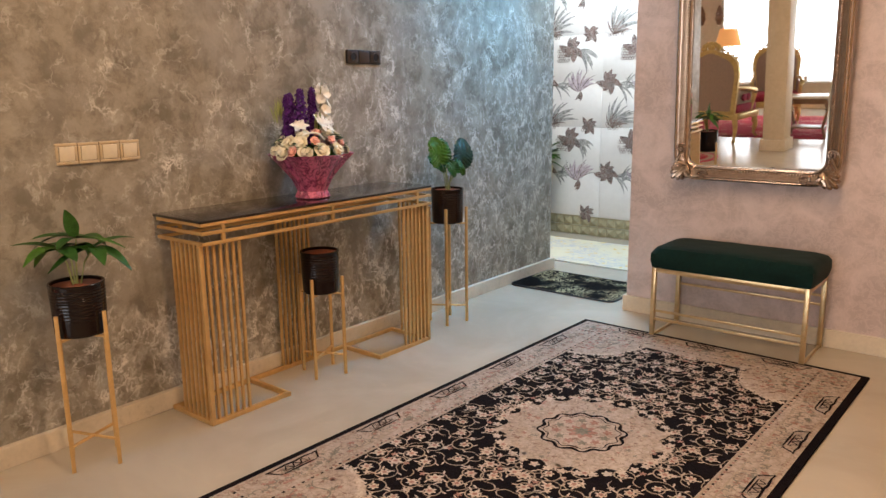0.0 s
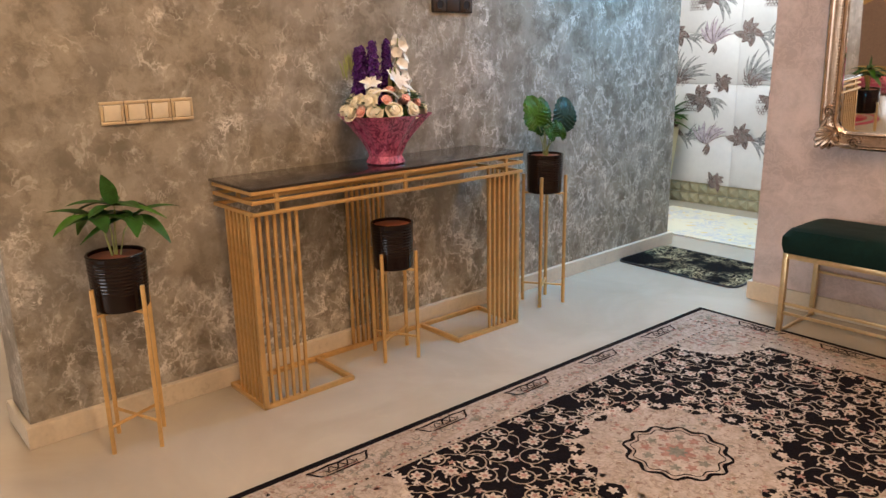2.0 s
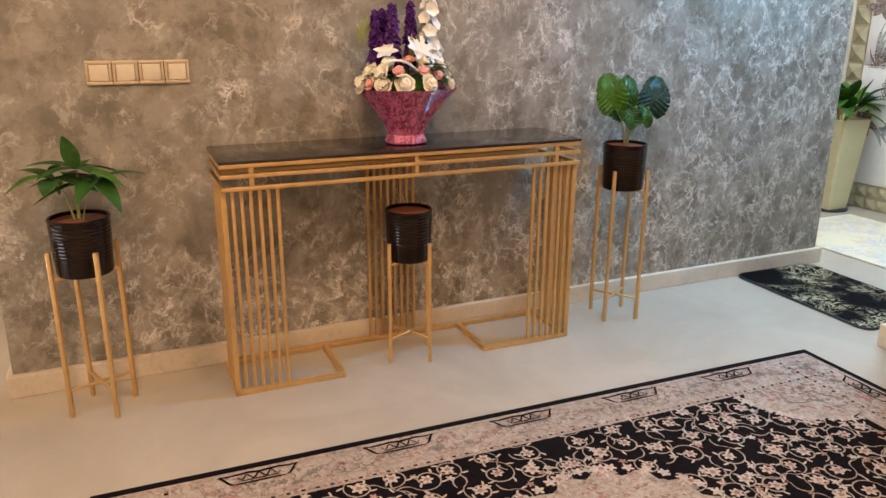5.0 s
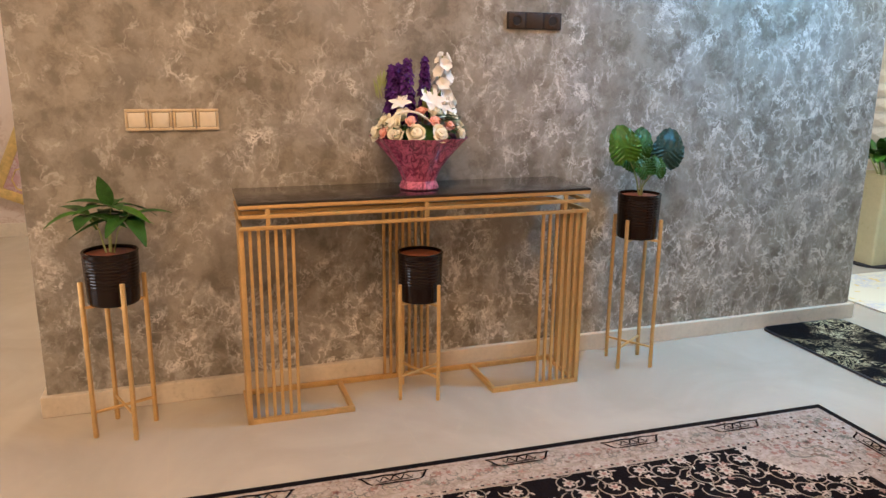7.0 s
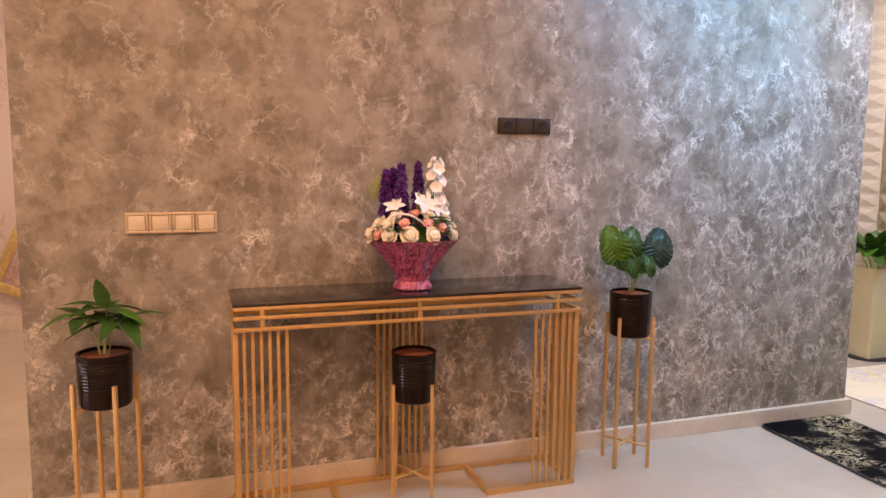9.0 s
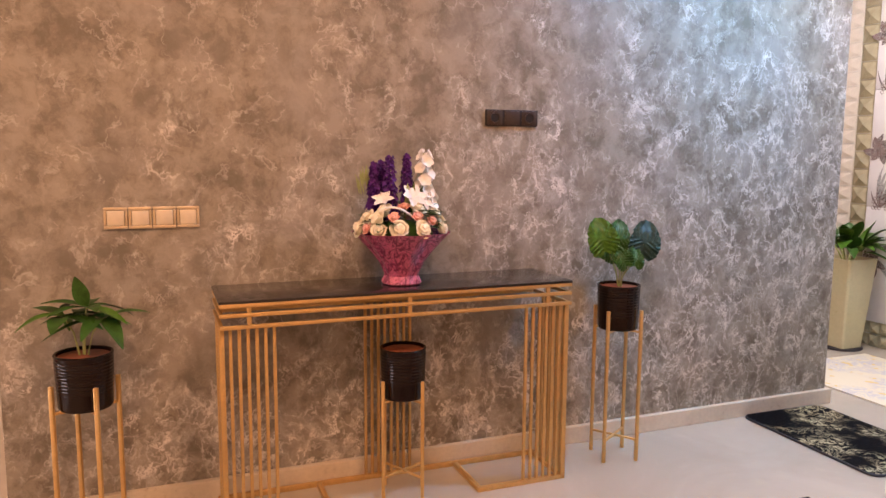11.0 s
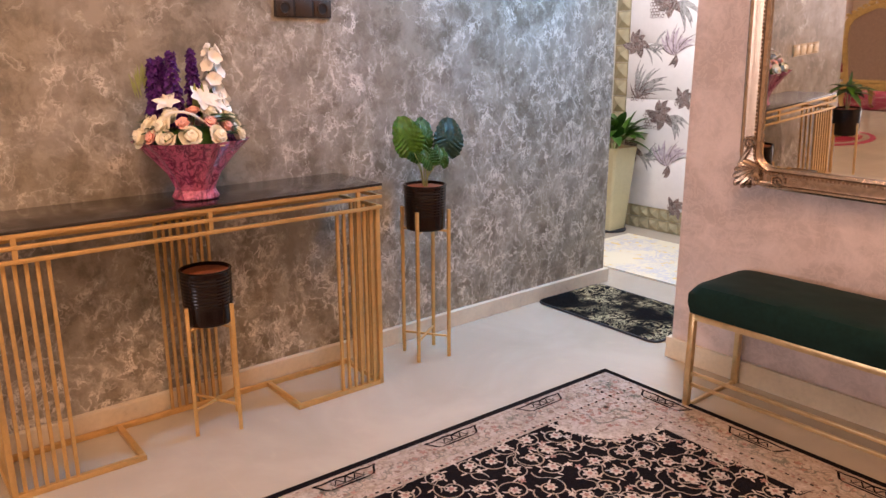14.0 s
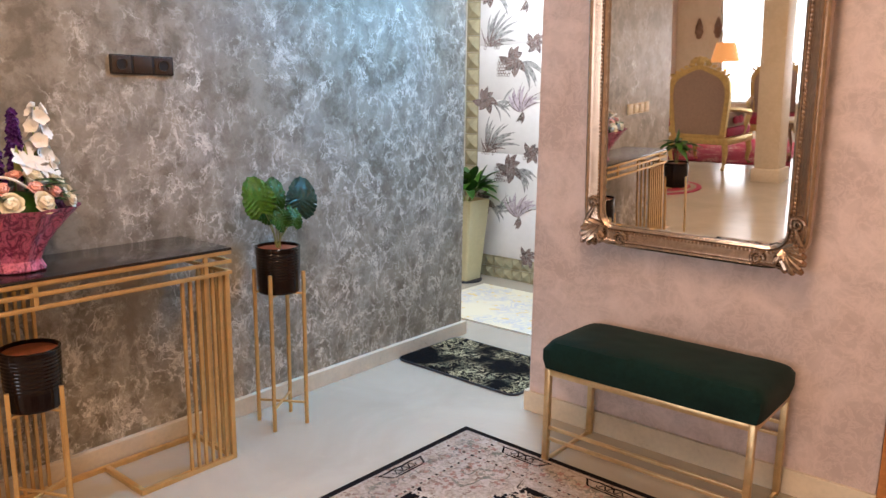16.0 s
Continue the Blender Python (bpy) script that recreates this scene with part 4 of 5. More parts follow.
def hall_rug():
    rnd = random.Random(21)
    hu, hv, z = 0.706, 1.265, 0.011
    t = thing("rug", "black and ivory floral medallion rug on the hall floor", "rug", "", m=pose(-1.178, 2.532, 0, 0, 0, -1.2))
    part("border_binding", box(B(), -hu, hu, -hv, hv, 0, z, 0.004), M_NAVY, t, "black bound edge")
    layer = {"ivory": B(), "sand": B(), "navy": B(), "rose": B(), "grey": B(), "vine": B(), "bloom": B(), "heart": B()}
    m0, b1, b2 = 0.030, 0.155, 0.195          # binding, main border, inner guard
    rect = lambda d: [(-hu + d, -hv + d), (hu - d, -hv + d), (hu - d, hv - d), (-hu + d, hv - d)]
    z1, z2, z3, z4, z5 = z, z + 0.0008, z + 0.0016, z + 0.0024, z + 0.0032
    flat(layer["ivory"], rect(m0), z1)
    for d in (0.050, b1, b2):
        pts = rect(d)
        for (xa, ya), (xb, yb) in zip(pts, pts[1:] + pts[:1]):
            ribbon(layer["sand"], [(xa + (xb - xa) * k / 8, ya + (yb - ya) * k / 8) for k in range(9)], 0.007, z2)
    # black field with stepped corners
    fu, fv = hu - b2 - 0.008, hv - b2 - 0.008
    pts = []
    for sx, sy in ((1, 1), (-1, 1), (-1, -1), (1, -1)):
        corner = []
        for k in range(25):
            u = k / 24
            a = radians(90 * u)
            r = 0.25 + 0.022 * abs(math.sin(6 * a)) + 0.03 * math.sin(2 * a)
            corner.append((sx * (fu - r * math.cos(a) * 0.93), sy * (fv - r * math.sin(a) * 1.15)))
        # run so that the outline keeps turning one way
        pts += corner[::-1] if sx * sy > 0 else corner
    order = sorted(range(len(pts)), key=lambda i: math.atan2(pts[i][1], pts[i][0]))
    flat(layer["navy"], [pts[i] for i in order], z2)
    # spandrel arabesques
    for sx in (-1, 1):
        for sy in (-1, 1):
            for rr in (0.10, 0.17):
                ribbon(layer["grey"], [(sx * (fu - (rr + 0.018 * math.sin(8 * a)) * math.cos(a)), sy * (fv - (rr + 0.018 * math.sin(8 * a)) * math.sin(a) * 1.15)) for a in [radians(90 * k / 30) for k in range(31)]], 0.007, z2)
            for k in range(15):
                a = radians(6 * k + 3)
                rosette(layer["bloom"], sx * (fu - 0.285 * math.cos(a) * 0.93), sy * (fv - 0.285 * math.sin(a) * 1.15), rnd.uniform(0.014, 0.024), 5, z3, 0.55, rnd.random())
            for k in range(40):
                a, rr = rnd.uniform(0.05, 1.5), rnd.uniform(0.03, 0.22)
                rosette(layer["rose" if k % 3 else "grey"], sx * (fu - rr * math.cos(a)), sy * (fv - rr * 1.15 * math.sin(a)), rnd.uniform(0.008, 0.014), 5, z3, 0.5, rnd.random())
    # main border: dark cartouches, scrolls and small blooms
    for side in range(4):
        half = hv if side % 2 else hu
        mid = (hu if side % 2 else hv) - (m0 + b1) / 2 - 0.008

        def at(u, w):
            p = (mid - w, u) if side % 2 else (u, mid - w)
            return p if side < 2 else (-p[0], -p[1])

        n, step = (5, 0.415) if side % 2 else (3, 0.368)
        for k in range(n):
            c = step * (k - (n - 1) / 2)
            along = lambda pts, wid: ribbon(layer["heart"], [at(c + u, w) for u, w in pts], wid, z3)
            along([(-0.110 + 0.0275 * q, -0.050 + 0.003 * math.sin(q * 2.1)) for q in range(9)], 0.010)
            along([(-0.070 + 0.0175 * q, -0.004) for q in range(9)], 0.008)
            along([(-0.054 + 0.0135 * q, -0.016) for q in range(9)], 0.006)
            for e in (-1, 1):
                along([(e * (0.112 - 0.008 * q), -0.050 + 0.009 * q - 0.006 * math.sin(q * 1.3)) for q in range(6)], 0.008)
            along([(-0.058 + 0.0045 * q, -0.032 + 0.011 * math.sin(q * 0.85)) for q in range(27)], 0.006)
        m = int(2 * half / 0.021)
        for k in range(m):
            u = -half + 0.06 + (2 * half - 0.12) * (k + 0.5) / m
            kind = rnd.choice(("rose", "grey", "sand", "rose"))
            px, py = at(u + rnd.uniform(-0.012, 0.012), rnd.uniform(-0.02, 0.055))
            rosette(layer[kind], px, py, rnd.uniform(0.009, 0.017), rnd.choice((4, 5, 6)), z2, 0.5, rnd.random())
            a0 = rnd.uniform(0, 6.28)
            cx, cy = at(u, rnd.uniform(-0.01, 0.05))
            r0 = rnd.uniform(0.012, 0.022)
            ribbon(layer["grey"], [(cx + r0 * (1 - j / 14) * math.cos(a0 + j * 0.42), cy + r0 * (1 - j / 14) * math.sin(a0 + j * 0.42)) for j in range(10)], 0.005, z2)
            gx, gy = at(u, 0.089)
            rosette(layer["rose" if k % 2 else "heart"], gx, gy, 0.008, 4, z2, 0.4)
            gx, gy = at(u + 0.02, -0.052)
            rosette(layer["rose"], gx, gy, 0.006, 4, z2, 0.4)
    # field: scrolling vines and palmettes, mirrored in four quarters
    quarter, k = [], 0
    while len(quarter) < 44 and k < 6000:
        k += 1
        x, y = rnd.uniform(0.01, fu - 0.02), rnd.uniform(0.01, fv - 0.02)
        if math.hypot(x, y) < 0.30 or math.hypot((fu - x) / 0.93, (fv - y) / 1.15) < 0.31:
            continue
        if all(math.hypot(x - a, y - b) > 0.072 for a, b, *_ in quarter):
            quarter.append((x, y, rnd.uniform(0.040, 0.058), rnd.uniform(0, 6.28), rnd.choice((-1, 1)), rnd.random()))
    for x, y, r0, a0, s, pick in quarter:
        for sx in (-1, 1):
            for sy in (-1, 1):
                P = lambda u, v: (sx * (x + u), sy * (y + v))
                ribbon(layer["vine"], [P(r0 * (1 - 0.75 * j / 22) * math.cos(a0 + s * j * 0.36), r0 * (1 - 0.75 * j / 22) * math.sin(a0 + s * j * 0.36)) for j in range(23)], 0.0052, z3)
                ribbon(layer["vine"], [P(r0 * math.cos(a0) + 0.045 * j / 8 * math.cos(a0 - s * 1.2 + j * 0.10 * s), r0 * math.sin(a0) + 0.045 * j / 8 * math.sin(a0 - s * 1.2 + j * 0.10 * s)) for j in range(9)], 0.005, z3)
                for j in range(2, 20, 4):
                    a = a0 + s * j * 0.36
                    r = r0 * (1 - 0.75 * j / 22)
                    ribbon(layer["bloom"], [P((r + 0.018 * q / 4) * math.cos(a + 0.25 * q / 4 * s), (r + 0.018 * q / 4) * math.sin(a + 0.25 * q / 4 * s)) for q in range(5)], 0.007, z3)
                cx, cy = P(0, 0)
                rosette(layer["bloom"], cx, cy, 0.019 + 0.007 * pick, 6, z4, 0.45, a0)
                rosette(layer["rose"], cx, cy, 0.010, 5, z5, 0.35, a0)
                ax, ay = P(r0 * 1.25 * math.cos(a0 + 2.5), r0 * 1.25 * math.sin(a0 + 2.5))
                rosette(layer["bloom" if pick < 0.6 else "rose"], ax, ay, 0.014, 5, z3, 0.55, a0)
    # medallion
    rosette(layer["ivory"], 0, 0, 0.315, 16, z3, 0.12, 0, 1, 1)
    for k in range(40):
        a = 2 * math.pi * k / 40
        rosette(layer["bloom"], 0.318 * math.cos(a), 0.318 * math.sin(a), 0.020, 5, z3 + 0.0004, 0.5, a)
    for k in range(120):
        a, r = rnd.uniform(0, 6.28), rnd.uniform(0.175, 0.30)
        rosette(layer[rnd.choice(("rose", "grey", "sand", "sand"))], r * math.cos(a), r * math.sin(a), rnd.uniform(0.007, 0.013), 5, z4, 0.5, a)
    for rr, wid, amp in ((0.155, 0.011, 0.010), (0.135, 0.004, 0.008)):
        ribbon_pts = [((rr + amp * math.cos(12 * a)) * math.cos(a), (rr + amp * math.cos(12 * a)) * math.sin(a)) for a in [2 * math.pi * k / 96 for k in range(97)]]
        for i in range(0, 96, 8):
            ribbon(layer["heart"], ribbon_pts[i:i + 9], wid * 1.3, z4)
    for k in range(12):
        a = 2 * math.pi * k / 12
        rosette(layer["rose" if k % 2 else "grey"], 0.095 * math.cos(a), 0.095 * math.sin(a), 0.021, 5, z4, 0.5, a)
    rosette(layer["rose"], 0, 0, 0.06, 8, z4, 0.4)
    rosette(layer["grey"], 0, 0, 0.035, 8, z5, 0.4, 0.2)
    look_up = {"ivory": ("ivory_ground", M_IVORY), "sand": ("guard_line", M_SAND), "navy": ("field", M_NAVY), "rose": ("rose_bloom", M_ROSE), "grey": ("grey_scroll", M_STONEGREY),
               "vine": ("vine", M_SAND), "bloom": ("palmette", M_BLOOM), "heart": ("dark_motif", M_NAVY)}
    for key, (name, mat) in look_up.items():
        tagged(part(name, layer[key], mat, t, smooth=False), kind="stuff")
    return t


hall_rug()

# door mat and pantry rug
bm = B()
r, pts = 0.05, []
for cx, cy, a0 in ((0.375 - r, 0.245 - r, 0), (-0.375 + r, 0.245 - r, 90), (-0.375 + r, -0.245 + r, 180), (0.375 - r, -0.245 + r, 270)):
    pts += [(cx + r * math.cos(radians(a0 + 15 * k)), cy + r * math.sin(radians(a0 + 15 * k))) for k in range(7)]
f = bm.faces.new([bm.verts.new((x, y, 0.0)) for x, y in pts])
up = bmesh.ops.extrude_face_region(bm, geom=[f])
bmesh.ops.translate(bm, vec=(0, 0, 0.011), verts=[v for v in up["geom"] if isinstance(v, bmesh.types.BMVert)])
mat_thing = thing("doormat", "black doormat with gold veining and rounded corners", "doormat", m=pose(-2.268, 4.463, 0.0, 0, 0, -1.0))
part("mat_body", bm, M_MAT, mat_thing)
bm = B()
tube(bm, [(x, y, 0.006) for x, y in pts + pts[:2]], 0.0062, 6)
part("edge_binding", bm, M_BLACK, mat_thing, "black bound edge")
ob = part("pantry_rug", box(B(), -3.30, -1.6, 5.03, 5.84, 0, 0.010, 0.003), M_PALE_RUG)
tagged(ob, "pale yellow flowered rug on the pantry floor", "rug")


# ---- planter in the pantry ----
def planter(cx, cy):
    t = thing("planter", "tall tapered pale yellow planter on a black base", "planter", "", (cx, cy, 0))
    part("base_plate", lathe_part([(0.001, 0), (0.125, 0), (0.13, 0.004), (0.128, 0.012), (0.001, 0.014)]), M_BLACK, t, "black round base plate")
    bm = B()
    rows = []
    for z, w in ((0.014, 0.085), (0.60, 0.128), (0.615, 0.130), (0.615, 0.118), (0.57, 0.115)):
        rows.append([bm.verts.new((w * x, w * y, z)) for x, y in ((-1, -0.9), (-0.9, -1), (0.9, -1), (1, -0.9), (1, 0.9), (0.9, 1), (-0.9, 1), (-1, 0.9))])
    for p, q in zip(rows, rows[1:]):
        for i in range(8):
            bm.faces.new((p[i], p[(i + 1) % 8], q[(i + 1) % 8], q[i]))
    part("body", bm, M_PLANTER, t)
    part("soil", box(B(), -0.112, 0.112, -0.112, 0.112, 0.56, 0.575), M_SOIL, t)
    return t


def lathe_part(profile, n=32):
    bm = B()
    lathe(bm, profile, n)
    return bm


PX, PY = -3.50, 5.86
planter(PX, PY)
t = thing("foliage_plant", "bushy dark green broad-leaved plant in the planter", "plant", "", (PX, PY, 0.575))
rnd = random.Random(8)
for i in range(46):
    a, e = rnd.uniform(0, 6.28), rnd.uniform(-0.15, 1.3)
    aim = Vector((math.cos(a) * math.cos(e), math.sin(a) * math.cos(e), math.sin(e)))
    s = Vector((0.09 * math.cos(a), 0.09 * math.sin(a), 0.07 + 0.10 * rnd.random()))
    part("leaf", leaf(B(), s, aim, rnd.uniform(0.15, 0.24), rnd.uniform(0.065, 0.095), rnd.uniform(0.1, 0.5), 0.3), M_LEAF if i % 3 else M_LIME, t)
bm = B()
for k in range(7):
    tube(bm, [(0.02 * math.cos(k), 0.02 * math.sin(k), -0.002), (0.05 * math.cos(k), 0.05 * math.sin(k), 0.06), (0.09 * math.cos(k), 0.09 * math.sin(k), 0.13)], 0.005)
part("stem", bm, M_STEM, t)


# ---- framed textile on the papered wall ----
def framed_textile():
    t = thing("framed_textile", "gilt framed pink tapestry hung at a slant", "wall art", "", m=pose(X0 + 0.02, 0.667, 0.667, -24, 0, 0))
    hw, hh = 0.30, 0.50
    bm = B()
    for a, b, c, d in ((-hw, hw, -hh, -hh + 0.07), (-hw, hw, hh - 0.07, hh), (-hw, -hw + 0.07, -hh + 0.07, hh - 0.07), (hw - 0.07, hw, -hh + 0.07, hh - 0.07)):
        box(bm, -0.004, 0.03, a, b, c, d, 0.006)
    part("frame", bm, M_CHAIRGOLD, t)
    part("canvas", box(B(), 0.0, 0.012, -hw + 0.07, hw - 0.07, -hh + 0.07, hh - 0.07), M_PINKCLOTH, t)
    for i in range(2):
        for j in range(4):
            bm = B()
            y, z = -0.11 + 0.22 * i, -0.315 + 0.21 * j
            pts = [(y + 0.095 * math.cos(radians(22.5 + 45 * k)), z + 0.095 * math.sin(radians(22.5 + 45 * k))) for k in range(8)]
            tube(bm, [(0.014, a, b) for a, b in pts + pts[:1]], 0.006, 6)
            part("gilt_octagon", bm, M_CHAIRGOLD, t)
    return t


M_PINKCLOTH = speckled("pink_woven_cloth", (0.48, 0.30, 0.30), (0.62, 0.55, 0.56), 16, 0.10, 0.9)
framed_textile()


# ---- living room ----
def armchair(m, label):
    """A carved gilt armchair; its back is towards +y."""
    t = thing("armchair", label, "armchair", "gilt armchairs", m=m)

    def back_outline(s):
        pts = []
        for k in range(41):
            u = k / 40
            a = math.pi * u
            x = 0.335 * math.cos(a) * (1.0 + 0.06 * math.sin(2 * a) ** 2)
            z = 0.84 + 0.29 * math.sin(a) ** 0.75 + 0.03 * math.exp(-((u - 0.5) / 0.10) ** 2)
            pts.append((x * s, z - (1 - s) * 0.30))
        return [(0.29 * s, 0.36 + (1 - s) * 0.2)] + pts + [(-0.29 * s, 0.36 + (1 - s) * 0.2)]

    bm = B()
    o, i = back_outline(1.0), back_outline(0.84)
    for y in (0, 0.05):
        vo, vi = [bm.verts.new((x, y, z)) for x, z in o], [bm.verts.new((x, y, z)) for x, z in i]
        for k in range(len(o)):
            bm.faces.new((vo[k], vo[(k + 1) % len(o)], vi[(k + 1) % len(o)], vi[k]))
        if y == 0:
            f0 = (vo, vi)
    for ring_a, ring_b in ((f0[0], vo), (f0[1], vi)):
        for k in range(len(o)):
            bm.faces.new((ring_a[k], ring_a[(k + 1) % len(o)], ring_b[(k + 1) % len(o)], ring_b[k]))
    part("back_frame", bm, M_CHAIRGOLD, t)
    bm = B()
    f = bm.faces.new([bm.verts.new((x, 0.008, z)) for x, z in back_outline(0.845)])
    g = bmesh.ops.extrude_face_region(bm, geom=[f])
    bmesh.ops.translate(bm, vec=(0, 0.034, 0), verts=[v for v in g["geom"] if isinstance(v, bmesh.types.BMVert)])
    part("backrest", bm, M_TAUPE, t)
    bm = B()
    for k in range(7):
        a = math.pi * k / 6
        blob(bm, (0.09 * math.cos(a), 0.025, 1.165 + 0.065 * math.sin(a)), 0.028, (1.2, 0.7, 1), 2)
    blob(bm, (0, 0.025, 1.19), 0.045, (1, 0.6, 1), 2)
    for s in (-1, 1):
        for k in range(4):
            blob(bm, (s * (0.15 + 0.05 * k), 0.025, 1.14 - 0.03 * k), 0.022, (1.4, 0.7, 0.9), 1)
    part("crest", bm, M_CHAIRGOLD, t, "pierced carved gilt crest")
    part("seat", box(B(), -0.31, 0.31, -0.56, 0.0, 0.36, 0.47, 0.03), M_CRIMSON, t, "crimson seat cushion")
    part("seat_frame", box(B(), -0.33, 0.33, -0.58, 0.04, 0.28, 0.36, 0.015), M_CHAIRGOLD, t)
    for x in (-0.29, 0.29):
        for y, kick in ((-0.53, -0.05), (0.02, 0.05)):
            bm = B()
            tube(bm, [(x, y, 0.30), (x * 1.06, y + kick * 0.3, 0.18), (x, y, 0.06), (x * 1.04, y + kick, 0.012)], [0.032, 0.026, 0.016, 0.02])
            part("leg", bm, M_CHAIRGOLD, t)
        bm = B()
        s = 1 if x > 0 else -1
        tube(bm, [(x, 0.01, 0.68), (x + s * 0.04, -0.2, 0.66), (x + s * 0.05, -0.42, 0.62), (x + s * 0.03, -0.47, 0.58), (x, -0.40, 0.36)], [0.022, 0.026, 0.030, 0.026, 0.022])
        part("armrest", bm, M_CHAIRGOLD, t)
        part("arm_panel", box(B(), x - 0.012, x + 0.012, -0.40, 0.0, 0.47, 0.64, 0.006), M_TAUPE, t)
    bm = B()
    for s in (-1, 1):
        blob(bm, (s * 0.055, 0, 0), 0.06, (1, 0.35, 0.8), 2)
    blob(bm, (0, -0.01, 0), 0.022, sub=1)
    bmesh.ops.transform(bm, matrix=Matrix.Translation((0.325, -0.2, 0.55)) @ Matrix.Rotation(radians(90), 4, "Z"), verts=bm.verts)
    part("bow", bm, M_CRIMSON, t, "crimson ribbon bow on the arm")
    return t


armchair(pose(-3.80, -2.15, 0, 0, 0, 6) @ Matrix.Diagonal((1.18, 1.0, 1.04, 1)), "gilt armchair with taupe back seen from behind")
armchair(pose(-3.62, -4.15, 0.012, 0, 0, 160), "gilt armchair standing before the bright window")
armchair(pose(-5.0, -3.3, 0.012, 0, 0, 80), "gilt armchair beside the living room wall")

col = tagged(thing("column", "square cream plaster column with wider plinth", "column", at=(-2.80, -1.70, 0)), kind="structure")
part("shaft", box(B(), -0.125, 0.125, -0.125, 0.125, 0.14, CEIL, 0.01), M_CREAM, col)
part("plinth", box(B(), -0.15, 0.15, -0.15, 0.15, 0, 0.14, 0.008), M_CREAM, col)


def side_table(cx, cy):
    t = thing("side_table", "carved walnut side table with cream marble top", "side table", "", (cx, cy, 0))
    part("tabletop", box(B(), -0.30, 0.30, -0.22, 0.22, 0.52, 0.55, 0.012), M_BASE, t, "cream stone top")
    part("apron", box(B(), -0.26, 0.26, -0.18, 0.18, 0.45, 0.52, 0.012), M_BROWNWOOD, t)
    for x in (-1, 1):
        for y in (-1, 1):
            bm = B()
            tube(bm, [(x * 0.24, y * 0.16, 0.48), (x * 0.29, y * 0.20, 0.38), (x * 0.22, y * 0.15, 0.16), (x * 0.27, y * 0.19, 0.02), (x * 0.29, y * 0.20, 0.018)], [0.03, 0.026, 0.018, 0.022, 0.012])
            part("leg", bm, M_BROWNWOOD, t)
    part("shelf", box(B(), -0.22, 0.22, -0.14, 0.14, 0.13, 0.15, 0.006), M_BROWNWOOD, t)
    return t


side_table(-2.74, -2.75)
tagged(part("living_room_rug", box(B(), -5.3, -2.2, -4.9, -2.6, 0, 0.012, 0.004), M_RED_RUG), "crimson patterned rug under the armchairs", "rug")
t = thing("round_rug", "small round crimson and beige rug on stone floor", "rug", at=(-3.62, -0.82, 0))
for k, (rr, mat, name) in enumerate(((0.42, M_CRIMSON, "edge_band"), (0.37, M_SAND, "beige_ring"), (0.31, M_RED_RUG, "centre"))):
    part(name, rod(B(), (0, 0, 0), (0, 0, 0.010 + 0.0015 * k), rr, None, 48), mat, t)


def floor_lamp(cx, cy):
    t = thing("floor_lamp", "tall floor lamp with glowing amber pleated shade", "floor lamp", "", (cx, cy, 0))
    part("base", lathe_part([(0.001, 0), (0.15, 0), (0.15, 0.02), (0.05, 0.05), (0.02, 0.09), (0.001, 0.09)]), M_CHAIRGOLD, t)
    part("pole", lathe_part([(0.014, 0.09), (0.014, 0.5), (0.03, 0.54), (0.014, 0.58), (0.014, 0.95), (0.035, 1.0), (0.012, 1.05), (0.010, 1.22)], 20), M_CHAIRGOLD, t)
    part("shade", lathe_part([(0.21, 1.14), (0.135, 1.42), (0.130, 1.42), (0.205, 1.14)]), M_SHADE, t, "lit amber fabric shade")
    return t


floor_lamp(-4.62, -4.85)
lamp("floor_lamp_bulb", "POINT", (-4.62, -4.85, 1.27), (-4.62, -4.85, 0), 14, WARM, 0.05)
for k in range(2):
    t = thing("wall_plaque", "small carved gilt plaque on the wall", "wall decoration", "pair of plaques", (-5.55 + 0.32 * k, Y0 + 0.001, 1.52))
    bm = B()
    for z, s in ((0, 0.05), (0.07, 0.075), (0.15, 0.07), (0.22, 0.045), (0.27, 0.025)):
        blob(bm, (0, 0.012, z), s, (1, 0.25, 0.9), 2)
    part("carving", bm, M_BROWNWOOD, t)


# ---- pieces of the tiled wall ----
pantry = thing("tile_panel", "white floral wall tiles with khaki pyramid border", "tiled wall")
tagged(pantry, kind="structure")
TX0, TZ0, TWD, THT = -3.565, 0.172, 0.60, 0.388
tile = mesh_of("tile", box(B(), 0.001, TWD - 0.001, -0.010, 0.012, 0.001, THT - 0.001, 0.002), M_TILE)
for i in range(4):
    for j in range(7):
        z = TZ0 + THT * j
        if z + THT < CEIL + 0.02:
            piece("tile", tile, pantry, (TX0 + TWD * i, TW, z))


def relief(sx, sz, depth=0.02):
    """A square tile pressed into a pyramid with a sunk rim."""
    bm = B()
    o = [bm.verts.new(p) for p in ((0.001, 0.011, 0.001), (sx - 0.001, 0.011, 0.001), (sx - 0.001, 0.011, sz - 0.001), (0.001, 0.011, sz - 0.001))]
    e = [bm.verts.new(p) for p in ((0.001, 0, 0.001), (sx - 0.001, 0, 0.001), (sx - 0.001, 0, sz - 0.001), (0.001, 0, sz - 0.001))]
    q = [bm.verts.new(p) for p in ((0.008, 0, 0.008), (sx - 0.008, 0, 0.008), (sx - 0.008, 0, sz - 0.008), (0.008, 0, sz - 0.008))]
    c = bm.verts.new((sx / 2, -depth, sz / 2))
    for k in range(4):
        l = (k + 1) % 4
        bm.faces.new((o[k], o[l], e[l], e[k])), bm.faces.new((e[k], e[l], q[l], q[k])), bm.faces.new((q[k], q[l], c))
    return bm


